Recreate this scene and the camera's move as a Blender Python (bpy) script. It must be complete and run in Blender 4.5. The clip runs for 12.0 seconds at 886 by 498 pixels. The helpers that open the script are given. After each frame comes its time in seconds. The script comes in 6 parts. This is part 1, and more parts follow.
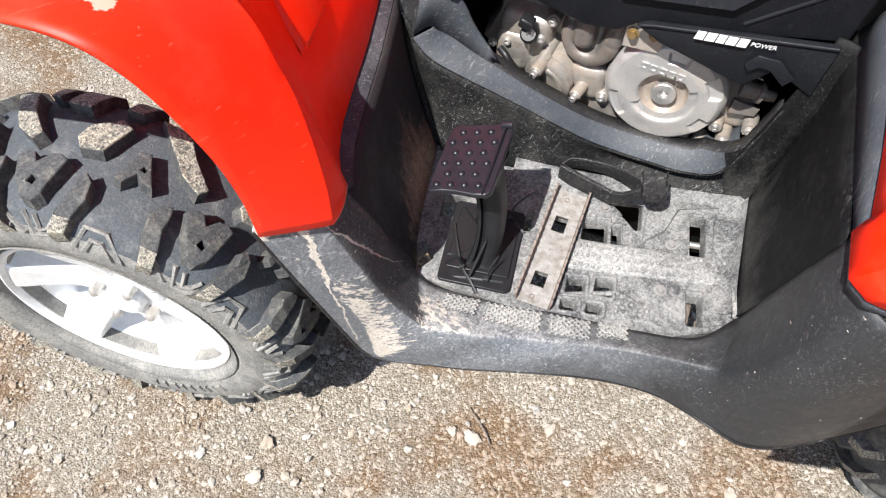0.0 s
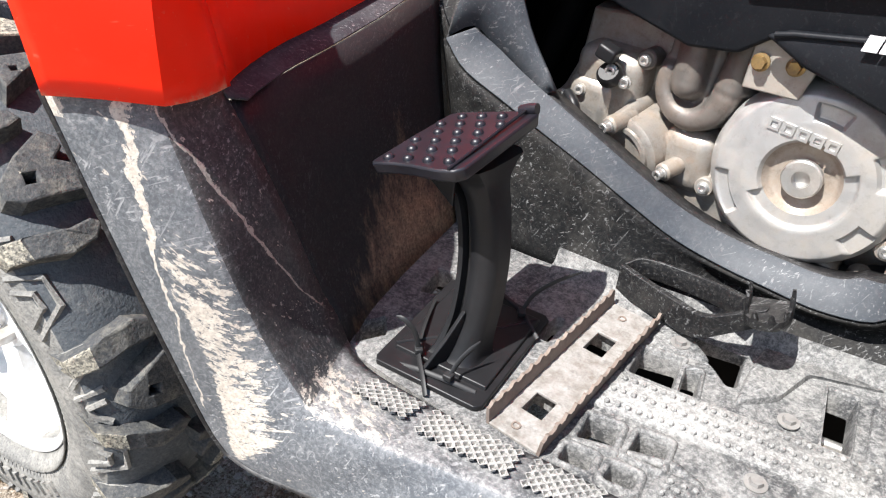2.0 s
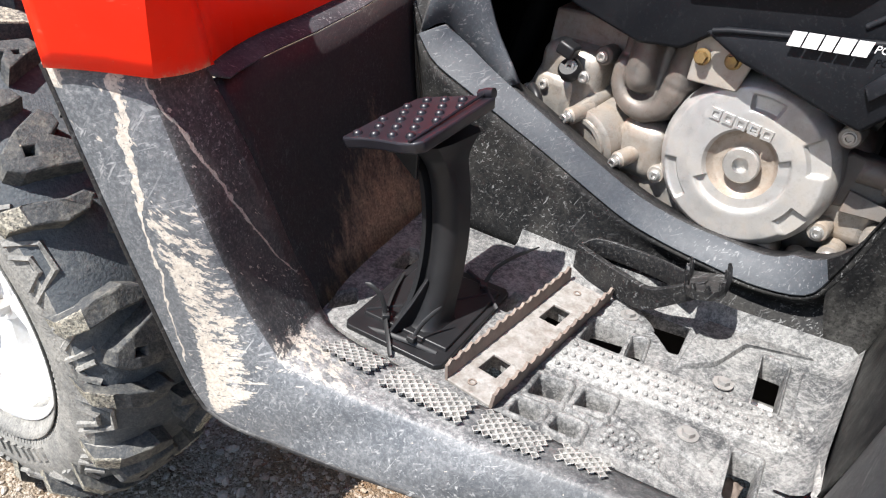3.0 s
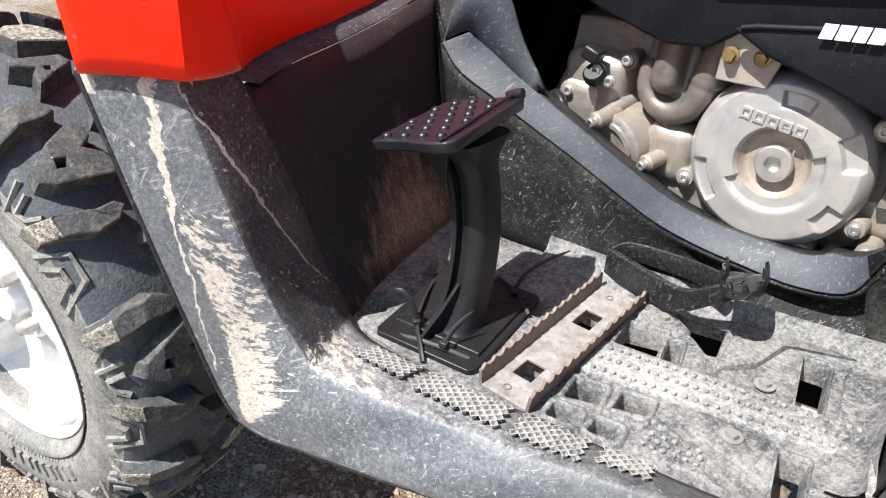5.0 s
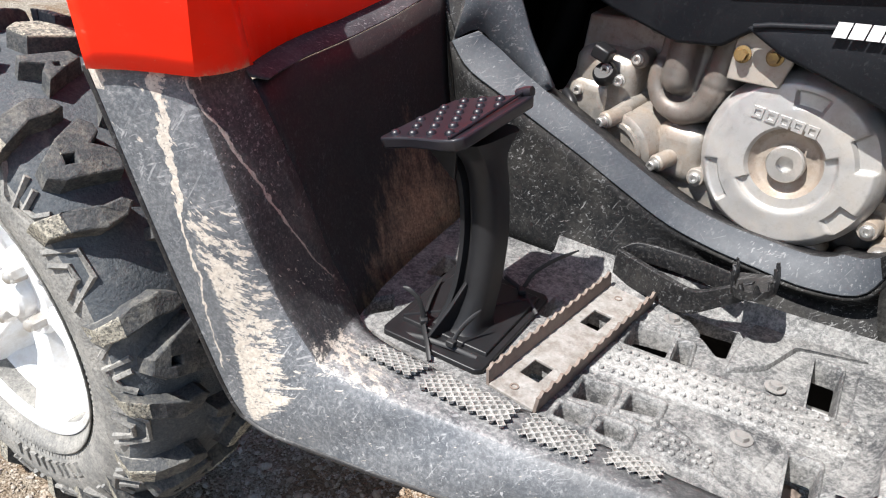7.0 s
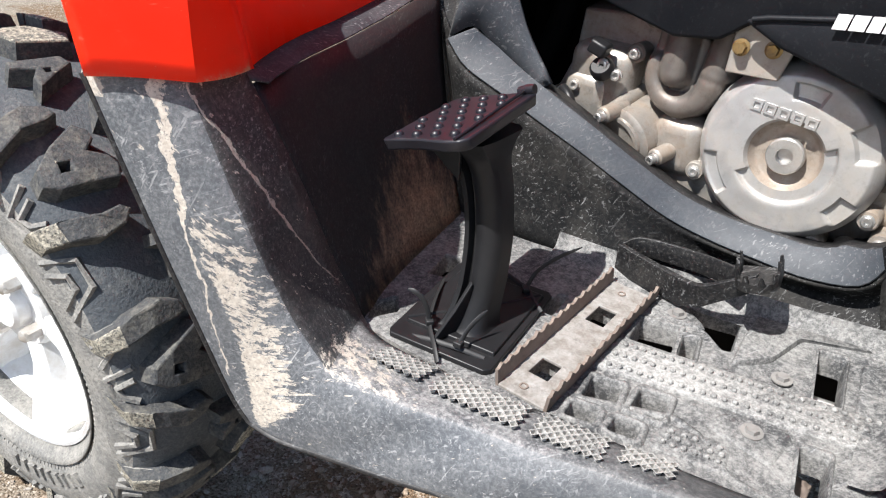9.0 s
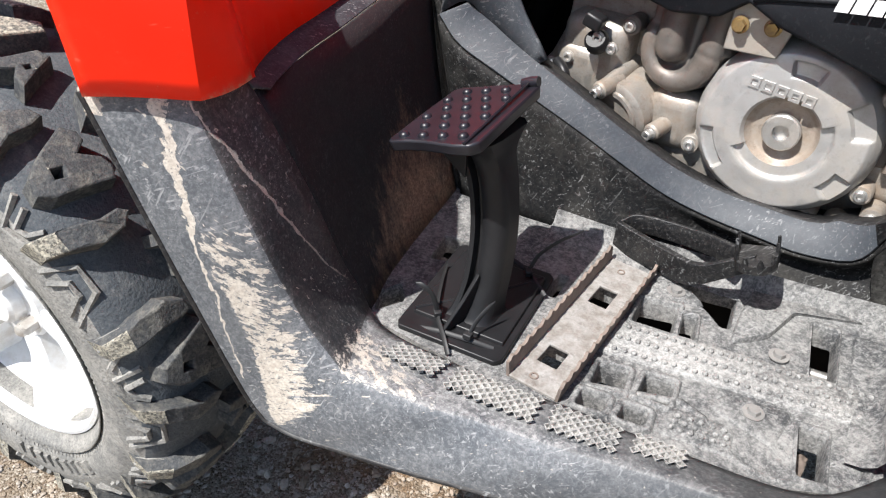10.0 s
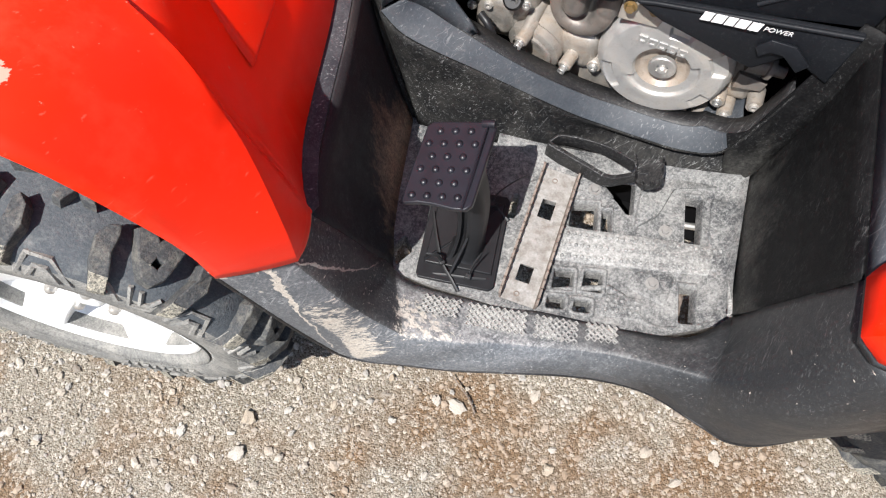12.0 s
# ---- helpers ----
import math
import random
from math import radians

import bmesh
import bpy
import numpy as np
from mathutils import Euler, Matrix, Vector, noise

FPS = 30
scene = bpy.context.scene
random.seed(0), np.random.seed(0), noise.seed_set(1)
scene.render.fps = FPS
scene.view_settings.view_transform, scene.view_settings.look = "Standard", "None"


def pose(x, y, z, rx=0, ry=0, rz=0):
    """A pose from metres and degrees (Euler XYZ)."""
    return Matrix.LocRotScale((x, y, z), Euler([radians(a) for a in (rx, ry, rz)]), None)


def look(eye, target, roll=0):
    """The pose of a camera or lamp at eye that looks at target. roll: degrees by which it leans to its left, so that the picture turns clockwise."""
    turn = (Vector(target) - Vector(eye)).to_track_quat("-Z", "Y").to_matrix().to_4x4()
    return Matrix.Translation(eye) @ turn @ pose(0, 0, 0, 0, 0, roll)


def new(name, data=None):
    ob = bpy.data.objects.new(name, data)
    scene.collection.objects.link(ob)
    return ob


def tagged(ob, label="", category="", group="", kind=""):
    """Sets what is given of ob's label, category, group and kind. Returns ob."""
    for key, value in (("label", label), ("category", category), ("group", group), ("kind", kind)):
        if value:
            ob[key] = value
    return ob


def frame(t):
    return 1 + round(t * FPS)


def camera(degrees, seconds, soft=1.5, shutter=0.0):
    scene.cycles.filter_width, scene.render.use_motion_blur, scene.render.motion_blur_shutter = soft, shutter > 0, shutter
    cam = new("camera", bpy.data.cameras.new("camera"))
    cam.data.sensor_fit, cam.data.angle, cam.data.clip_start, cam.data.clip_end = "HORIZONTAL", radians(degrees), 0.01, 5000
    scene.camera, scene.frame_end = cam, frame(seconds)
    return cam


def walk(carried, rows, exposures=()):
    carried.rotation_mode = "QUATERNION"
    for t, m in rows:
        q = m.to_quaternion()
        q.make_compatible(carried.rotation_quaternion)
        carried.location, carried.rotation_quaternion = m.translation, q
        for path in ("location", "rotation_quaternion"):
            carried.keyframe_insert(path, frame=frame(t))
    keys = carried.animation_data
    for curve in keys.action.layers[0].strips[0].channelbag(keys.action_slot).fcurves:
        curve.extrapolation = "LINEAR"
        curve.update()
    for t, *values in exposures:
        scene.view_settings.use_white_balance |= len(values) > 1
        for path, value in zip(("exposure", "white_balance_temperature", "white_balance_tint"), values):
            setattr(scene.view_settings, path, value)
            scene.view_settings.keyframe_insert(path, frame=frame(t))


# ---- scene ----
cam = camera(63.4, 12.0, soft=1.2)
PATH = [
    (0, (0.059, -0.526, 1.34), (-0.324, 0.489, -0.34), 1.1),
    (0.3, (0.12, -0.497, 1.408), (-0.362, 0.532, -0.239), 5.4),
    (0.5, (0.152, -0.514, 1.413), (-0.416, 0.617, -0.136), 4.8),
    (0.8, (0.17, -0.523, 1.398), (-0.444, 0.635, -0.113), 6.3),
    (1, (0.155, -0.516, 1.372), (-0.444, 0.522, -0.229), 5.5),
    (1.2, (0.107, -0.471, 1.333), (-0.436, 0.594, -0.271), 7.8),
    (1.5, (0.111, -0.407, 1.066), (-0.733, 0.724, -0.351), -0.3),
    (1.8, (0.127, -0.363, 0.899), (-0.746, 1.061, -0.2), 4.8),
    (2, (0.187, -0.371, 0.876), (-0.798, 0.949, -0.258), 4.6),
    (2.5, (0.236, -0.398, 0.874), (-0.877, 0.893, -0.171), 0.9),
    (3, (0.251, -0.407, 0.877), (-0.736, 0.941, -0.222), 5.6),
    (3.2, (0.256, -0.411, 0.865), (-0.785, 0.913, -0.214), 4.6),
    (4.8, (0.25, -0.416, 0.853), (-0.806, 0.915, -0.203), 3.6),
    (5, (0.245, -0.419, 0.854), (-0.805, 0.929, -0.185), 3.6),
    (5.5, (0.246, -0.416, 0.855), (-0.794, 0.939, -0.185), 3.8),
    (6, (0.245, -0.411, 0.856), (-0.805, 0.94, -0.18), 3.7),
    (6.5, (0.244, -0.416, 0.853), (-0.825, 0.919, -0.184), 3.5),
    (6.7, (0.244, -0.417, 0.849), (-0.826, 0.919, -0.185), 3.6),
    (8.5, (0.239, -0.421, 0.856), (-0.813, 0.91, -0.203), 3.6),
    (9, (0.225, -0.424, 0.852), (-0.804, 0.933, -0.198), 3.0),
    (9.5, (0.208, -0.418, 0.852), (-0.738, 0.94, -0.272), 3.6),
    (10, (0.177, -0.42, 0.902), (-0.711, 0.901, -0.309), 2.8),
    (10.2, (0.145, -0.41, 0.966), (-0.578, 0.837, -0.42), 4.3),
    (10.5, (0.116, -0.407, 1.094), (-0.481, 0.758, -0.419), 6.3),
    (10.8, (0.093, -0.429, 1.25), (-0.462, 0.583, -0.383), 3.0),
    (11, (0.09, -0.444, 1.337), (-0.408, 0.461, -0.375), 2.3),
    (11.2, (0.034, -0.457, 1.355), (-0.335, 0.438, -0.395), 6.2),
    (11.5, (0.044, -0.446, 1.363), (-0.429, 0.428, -0.372), -5.4),
    (11.8, (0.001, -0.393, 1.345), (-0.31, 0.365, -0.479), -1.7),
    (12, (0.003, -0.354, 1.354), (-0.235, 0.399, -0.483), 2.7),
]
EXPOSURES = [(0.0, 0.93), (1.0, 0.97), (1.8, 1.16), (3.2, 1.1), (6.5, 1.02), (8.5, 0.91), (9.5, 0.9), (10.5, 0.83), (11.5, 0.9), (12.0, 0.76)]
walk(cam, [(t, look(eye, target, roll)) for t, eye, target, roll in PATH], exposures=EXPOSURES)

# ---- light ----
world = bpy.data.worlds.new("sky")
scene.world = world
world.use_nodes = True
wn = world.node_tree.nodes
sky = wn.new("ShaderNodeTexSky")
sky.sky_type, sky.sun_disc = "NISHITA", False
SUN_TO = Vector((-0.064, -0.168, 0.3)).normalized()
sky.sun_elevation = math.asin(SUN_TO.z)
sky.sun_rotation = math.atan2(SUN_TO.x, SUN_TO.y)
wn["Background"].inputs[1].default_value = 0.085
world.node_tree.links.new(sky.outputs[0], wn["Background"].inputs[0])
sun = new("sun", bpy.data.lights.new("sun", "SUN"))
sun.data.energy, sun.data.angle, sun.data.color = 4.9, radians(0.5), (1.0, 0.98, 0.953)
sun.matrix_world = look(SUN_TO * 5, (0, 0, 0))


# ---- materials ----
class Mat:
    """Small helper round a node tree."""

    def __init__(self, name, rough=0.5, metal=0.0, spec=0.5):
        self.m = bpy.data.materials.new(name)
        self.m.use_nodes = True
        self.t = self.m.node_tree
        self.b = self.t.nodes["Principled BSDF"]
        self.b.inputs["Roughness"].default_value = rough
        self.b.inputs["Metallic"].default_value = metal
        self.b.inputs["Specular IOR Level"].default_value = spec
        self.co = self.t.nodes.new("ShaderNodeTexCoord").outputs["Object"]

    def n(self, kind, **values):
        node = self.t.nodes.new(kind)
        for k, v in values.items():
            node.inputs[k.replace("_", " ")].default_value = v
        return node

    def link(self, a, b):
        self.t.links.new(a, b)

    def noise(self, scale, detail=4.0, rough=0.6, stretch=None, turn=None, source=None):
        node = self.n("ShaderNodeTexNoise", Scale=scale, Detail=detail, Roughness=rough)
        co = source or self.co
        for kind, val in (("Rotation", turn and [radians(a) for a in turn]), ("Scale", stretch)):
            if val:
                mp = self.n("ShaderNodeMapping")
                mp.inputs[kind].default_value = val
                self.link(co, mp.inputs[0])
                co = mp.outputs[0]
        self.link(co, node.inputs["Vector"])
        return node.outputs["Fac"]

    def cells(self, scale):
        """Random value of each Voronoi cell and the distance to its middle."""
        node = self.n("ShaderNodeTexVoronoi", Scale=scale)
        self.link(self.co, node.inputs["Vector"])
        return node.outputs["Color"], node.outputs["Distance"]

    def hairs(self, scale, width, gate_scale, gate_at):
        """Thin curling scratches: the level lines of a noise, shown in patches."""
        line = self.math("ABSOLUTE", self.math("SUBTRACT", self.noise(scale, 2, 0.5), 0.5))
        gate = self.ramp(self.noise(gate_scale, 4, 0.7), (gate_at, 0), (gate_at + 0.08, 1))
        return self.math("MULTIPLY", self.ramp(line, (0.0, 1), (width, 0)), gate)

    def ramp(self, fac, *stops):
        node = self.n("ShaderNodeValToRGB")
        el = node.color_ramp.elements
        while len(el) < len(stops):
            el.new(0.5)
        for e, (p, c) in zip(el, stops):
            e.position = p
            e.color = (c, c, c, 1) if isinstance(c, (int, float)) else (*c, 1)
        self.link(fac, node.inputs[0])
        return node.outputs[0]

    def math(self, op, a, b=0.0, clamp=False):
        node = self.n("ShaderNodeMath")
        node.operation, node.use_clamp = op, clamp
        for i, v in enumerate((a, b)):
            if isinstance(v, (int, float)):
                node.inputs[i].default_value = v
            else:
                self.link(v, node.inputs[i])
        return node.outputs[0]

    def mix(self, fac, a, b):
        node = self.t.nodes.new("ShaderNodeMix")
        node.data_type = "RGBA"
        for sock, v in ((node.inputs[0], fac), (node.inputs[6], a), (node.inputs[7], b)):
            if isinstance(v, (int, float)):
                sock.default_value = v
            elif isinstance(v, tuple):
                sock.default_value = (*v, 1)
            else:
                self.link(v, sock)
        return node.outputs[2]

    def color(self, c):
        if isinstance(c, tuple):
            self.b.inputs["Base Color"].default_value = (*c, 1)
        else:
            self.link(c, self.b.inputs["Base Color"])
        return self

    def rough(self, r):
        self.link(r, self.b.inputs["Roughness"])
        return self

    def bump(self, height, strength=0.3, distance=0.001):
        node = self.n("ShaderNodeBump", Strength=strength, Distance=distance)
        self.link(height, node.inputs["Height"])
        self.link(node.outputs[0], self.b.inputs["Normal"])
        return self

    def axes(self):
        node = self.n("ShaderNodeSeparateXYZ")
        self.link(self.co, node.inputs[0])
        return node.outputs


def gravel_ground():
    m = Mat("packed_gravel_earth", 0.95, spec=0.15)
    big = m.noise(3.4, 5, 0.6)
    mid = m.noise(22, 6, 0.7)
    fine = m.noise(330, 4, 0.75)
    c = m.mix(m.ramp(big, (0.46, 0), (0.58, 1)), (0.35, 0.318, 0.262), (0.225, 0.142, 0.082))
    c = m.mix(m.ramp(mid, (0.4, 0), (0.7, 0.5)), c, (0.31, 0.27, 0.22))
    grit, gd = m.cells(150)
    small, sd = m.cells(330)
    bw = m.n("ShaderNodeRGBToBW")
    m.link(grit, bw.inputs[0])
    bs = m.n("ShaderNodeRGBToBW")
    m.link(small, bs.inputs[0])
    c = m.mix(m.ramp(bw.outputs[0], (0.66, 0), (0.74, 0.7)), c, (0.55, 0.49, 0.41))
    c = m.mix(m.ramp(bs.outputs[0], (0.28, 0.65), (0.45, 0)), c, (0.11, 0.078, 0.05))
    c = m.mix(m.ramp(fine, (0.4, 0.6), (0.52, 0)), c, (0.12, 0.085, 0.055))
    m.color(c).bump(m.math("SUBTRACT", m.math("ADD", fine, m.noise(70, 4)), m.math("ADD", gd, sd)), 0.8, 0.004)
    return m.m


def pebble_mat():
    m = Mat("gravel_stone", 0.9, spec=0.2)
    geo = m.t.nodes.new("ShaderNodeNewGeometry").outputs["Random Per Island"]
    c = m.ramp(geo, (0.0, (0.2, 0.175, 0.15)), (0.3, (0.42, 0.38, 0.33)), (0.6, (0.52, 0.475, 0.41)), (0.85, (0.34, 0.32, 0.3)), (1.0, (0.6, 0.57, 0.52)))
    c = m.mix(m.ramp(m.noise(300, 3), (0.35, 0), (0.7, 0.5)), c, (0.2, 0.15, 0.1))
    c = m.mix(m.ramp(m.noise(3.4, 5, 0.6), (0.48, 0.0), (0.58, 0.6)), c, (0.27, 0.18, 0.11))
    m.color(c).bump(m.noise(400, 3), 0.5, 0.001)
    return m.m


def stone_mat():
    m = Mat("pale_stone", 0.9, spec=0.2)
    rnd = m.t.nodes.new("ShaderNodeObjectInfo").outputs["Random"]
    c = m.ramp(rnd, (0.0, (0.42, 0.35, 0.27)), (0.4, (0.44, 0.39, 0.33)), (0.7, (0.5, 0.47, 0.43)), (1.0, (0.33, 0.32, 0.3)))
    c = m.mix(m.ramp(m.noise(120, 4), (0.4, 0), (0.75, 0.6)), c, (0.3, 0.23, 0.16))
    m.color(c).bump(m.noise(220, 4), 0.5, 0.002)
    return m.m


def red_plastic():
    m = Mat("red_gloss_plastic", 0.34, spec=0.3)
    x, y, z = m.axes()
    dirt = m.ramp(m.noise(9, 6, 0.75), (0.5, 0), (0.72, 0.2))
    specks = m.ramp(m.noise(130, 3, 0.6), (0.72, 0), (0.75, 0.4))
    scr = m.math("MAXIMUM", m.ramp(m.noise(170, 3, 0.6, (1, 0.03, 1), (20, 35, 40)), (0.66, 0), (0.72, 0.14)), 0.0)
    c = m.mix(dirt, (0.93, 0.02, 0.001), (0.66, 0.14, 0.07))
    c = m.mix(m.math("MAXIMUM", specks, scr), c, (0.72, 0.38, 0.26))
    # dust gathered along the bottom lip
    lip = m.math("ADD", z, m.math("MULTIPLY", m.noise(55, 6, 0.8), 0.03))
    lip = m.math("MULTIPLY", m.ramp(lip, (0.688, 0.75), (0.692, 0.0)), m.math("LESS_THAN", y, -0.085))
    c = m.mix(lip, c, (0.6, 0.42, 0.3))
    # torn pale scuff and a white printed mark on the fender's shoulder
    sx, sy = m.math("ADD", x, 0.384), m.math("ADD", y, 0.17)
    dx = m.math("DIVIDE", m.math("SUBTRACT", m.math("MULTIPLY", sx, 0.8), m.math("MULTIPLY", sy, 0.6)), 0.042)
    dy = m.math("DIVIDE", m.math("ADD", m.math("MULTIPLY", sx, 0.6), m.math("MULTIPLY", sy, 0.8)), 0.018)
    far = m.math("SQRT", m.math("ADD", m.math("MULTIPLY", dx, dx), m.math("MULTIPLY", dy, dy)))
    far = m.math("ADD", far, m.math("MULTIPLY", m.math("SUBTRACT", m.noise(36, 5, 0.8, (1, 0.4, 1), (0, 0, 35)), 0.5), 2.6))
    scuff = m.math("MULTIPLY", m.ramp(far, (0.55, 1), (0.62, 0)), m.math("LESS_THAN", x, -0.33))
    c = m.mix(m.math("MULTIPLY", scuff, 0.8), c, (0.55, 0.44, 0.33))
    mark = 0.0
    for lo, hi in ((-0.585, -0.553), (-0.545, -0.512), (-0.504, -0.462)):
        one = m.math("MULTIPLY", m.math("GREATER_THAN", x, lo), m.math("LESS_THAN", x, hi))
        mark = m.math("MAXIMUM", mark, one)
    mark = m.math("MULTIPLY", mark, m.math("MULTIPLY", m.math("GREATER_THAN", y, -0.19), m.math("LESS_THAN", y, -0.155)))
    c = m.mix(m.math("MULTIPLY", mark, m.ramp(m.noise(70, 4), (0.3, 0.5), (0.5, 1))), c, (0.8, 0.78, 0.75))
    m.color(c).rough(m.ramp(m.noise(14, 5), (0.3, 0.36), (0.7, 0.55))).bump(m.noise(400, 2), 0.04, 0.0004)
    return m.m


def black_plastic(name, base, dust, dust_lo, dust_hi, rough=0.5, scratch=0.5, mud=None, soil=((0.63, 0.575, 0.5), (0.44, 0.385, 0.325)), spec=0.45, grit=0.35, fades=False, fleck=0.0):
    """Moulded black plastic with grey dust, scratches and, on some panels, dried splashes."""
    m = Mat(name, rough, spec=spec)
    cloud = m.noise(16, 7, 0.72)
    fine = m.noise(280, 6, 0.8)
    c = m.mix(m.ramp(cloud, (dust_lo, 0), (dust_hi, 1)), base, dust)
    c = m.mix(m.ramp(fine, (0.49, 0), (0.61, grit)), c, tuple(min(0.7, v * 1.8) for v in dust))
    c = m.mix(m.ramp(fine, (0.38, grit), (0.48, 0)), c, tuple(v * 0.5 for v in base))
    if fleck:  # crisp small patches where the dust has been rubbed off or has caked
        n1 = m.noise(130, 8, 0.85)
        c = m.mix(m.ramp(n1, (0.42, fleck), (0.47, 0)), c, tuple(v * 0.8 for v in base))
        c = m.mix(m.ramp(n1, (0.53, 0), (0.58, fleck)), c, tuple(min(0.7, v * 1.45) for v in dust))
    if fades:  # the colour darkens and the scratches thin out towards the rear of the shell
        sep = m.n("ShaderNodeSeparateXYZ")
        m.link(m.t.nodes.new("ShaderNodeUVMap").outputs[0], sep.inputs[0])
        at = m.math("ADD", sep.outputs[0], m.math("MULTIPLY", m.math("SUBTRACT", m.noise(14, 5, 0.7), 0.5), 0.3))
        c = m.mix(m.ramp(at, (0.5, 0), (0.74, 0.9)), c, (0.014, 0.015, 0.017))
        wear = m.ramp(at, (0.5, 1.0), (0.74, 0.25))
    s1 = m.ramp(m.noise(330, 3, 0.6, (1, 0.02, 0.5), (0, 40, 25)), (0.615, 0), (0.67, scratch))
    s2 = m.ramp(m.noise(420, 3, 0.6, (0.02, 1, 1), (10, 30, -35)), (0.62, 0), (0.67, scratch))
    s3 = m.ramp(m.noise(260, 3, 0.6, (1, 1, 0.025), (25, -20, 0)), (0.64, 0), (0.69, scratch))
    gate = m.ramp(m.noise(9, 5, 0.75), (0.43, 0.1), (0.64, 0.9))
    lines = m.math("MULTIPLY", m.math("MAXIMUM", m.math("MAXIMUM", s1, s2), s3), gate)
    hair = m.math("MULTIPLY", m.math("MAXIMUM", m.hairs(17, 0.003, 14, 0.52), m.hairs(41, 0.006, 19, 0.55)), scratch * 0.35)
    spk = m.ramp(m.noise(430, 2, 0.5), (0.735, 0), (0.76, scratch * 0.7))
    worn = m.math("MAXIMUM", m.math("MAXIMUM", lines, hair), spk)
    c = m.mix(m.math("MULTIPLY", worn, wear) if fades else worn, c, (0.46, 0.46, 0.46))
    relief = m.math("ADD", m.noise(900, 2), m.math("MULTIPLY", cloud, 0.6))
    if mud:
        wet = m.math("MULTIPLY", mud(m), m.ramp(m.noise(420, 4, 0.7), (0.34, 0.25), (0.46, 1)))
        c = m.mix(wet, c, m.mix(m.ramp(m.noise(260, 3), (0.35, 0), (0.65, 1)), *soil))
        relief = m.math("ADD", relief, m.math("MULTIPLY", wet, 1.5))
    m.color(c).rough(m.ramp(cloud, (0.3, rough - 0.1), (0.7, rough + 0.22)))
    m.bump(relief, 0.2, 0.0007)
    return m.m


def shell_mud(m):
    """Dried splashes on the side shell; u runs down the guard and back along the sill, v from the floor's edge over the crease to the outer edge."""
    uv = m.t.nodes.new("ShaderNodeUVMap")
    sep = m.n("ShaderNodeSeparateXYZ")
    m.link(uv.outputs[0], sep.inputs[0])
    u, v = sep.outputs[0], sep.outputs[1]
    mp = m.n("ShaderNodeMapping")
    mp.inputs["Scale"].default_value = (1, 0.11, 1)
    m.link(uv.outputs[0], mp.inputs[0])
    co = mp.outputs[0]
    streak = m.noise(95, 5, 0.7, (1, 0.22, 1), (0, 0, -50), co)
    fine = m.noise(330, 4, 0.7, (1, 0.2, 1), (0, 0, -50), co)
    low = m.math("SUBTRACT", m.ramp(u, (0.06, 0.1), (0.1, 0.3), (0.13, 0.4), (0.19, 0.43), (0.26, 0.52), (0.318, 0.5), (0.345, 0.0)), 0.3)
    wob = m.math("ADD", m.math("SUBTRACT", v, m.math("MULTIPLY", m.math("MAXIMUM", m.math("SUBTRACT", u, 0.2), 0.0), 3.2)), m.math("MULTIPLY", m.math("SUBTRACT", streak, 0.5), 0.35))
    across = m.math("SUBTRACT", m.ramp(m.math("MULTIPLY", wob, 0.5), (0.49, 0.0), (0.56, 0.22), (0.7, 0.3), (0.775, 0.26), (0.8, 0.0)), 0.26)
    mass = m.math("ADD", m.math("ADD", streak, m.math("MULTIPLY", m.math("SUBTRACT", fine, 0.5), 0.95)), m.math("ADD", low, across))
    a = m.ramp(mass, (0.6, 0), (0.63, 1))
    a = m.math("MULTIPLY", a, m.math("GREATER_THAN", v, 0.98))
    # thin wavering run on the outer face
    bend = m.math("MULTIPLY", m.math("SUBTRACT", m.noise(38, 3, 0.6, None, None, co), 0.5), 0.28)
    d = m.math("ABSOLUTE", m.math("SUBTRACT", m.math("ADD", v, bend), m.math("ADD", m.math("MULTIPLY", u, 2.8), 1.27)))
    wide = m.ramp(u, (0.0, 0.06), (0.085, 0.042), (0.1, 0.02), (0.21, 0.014), (0.215, 0.0))
    wide = m.math("MULTIPLY", wide, m.math("SUBTRACT", m.math("MULTIPLY", m.noise(120, 6, 0.8, None, None, co), 2.8), 0.45))
    b = m.math("LESS_THAN", d, wide)
    # thin run across the facet, ending in spots
    d2 = m.math("ABSOLUTE", m.math("SUBTRACT", m.math("ADD", v, m.math("MULTIPLY", bend, 0.7)), m.math("SUBTRACT", 1.0, m.math("MULTIPLY", u, 4.6))))
    w2 = m.math("MULTIPLY", m.ramp(u, (0.0, 0.032), (0.18, 0.02), (0.2, 0.0)), m.math("SUBTRACT", m.math("MULTIPLY", m.noise(150, 6, 0.8, None, None, co), 3.4), 0.95))
    b = m.math("MAXIMUM", b, m.math("MULTIPLY", m.math("LESS_THAN", d2, w2), 0.75))
    near = m.math("MULTIPLY", m.ramp(u, (0.14, 0.0), (0.18, 0.1), (0.25, 0.0)), m.math("LESS_THAN", v, 0.8))
    spots = m.ramp(m.math("ADD", m.noise(130, 3, 0.6, None, None, co), near), (0.69, 0), (0.71, 0.8))
    few = m.ramp(m.noise(110, 3, 0.6, (1, 0.5, 1), (0, 0, -40), co), (0.69, 0), (0.71, 0.9))
    few = m.math("MULTIPLY", few, m.math("LESS_THAN", u, 0.35))
    patch = m.math("MULTIPLY", m.ramp(u, (0.26, 0.0), (0.3, 0.2), (0.36, 0.17), (0.41, 0.0)), m.ramp(m.math("MULTIPLY", v, 0.5), (0.12, 0.0), (0.25, 1.0), (0.5, 0.9), (0.56, 0.0)))
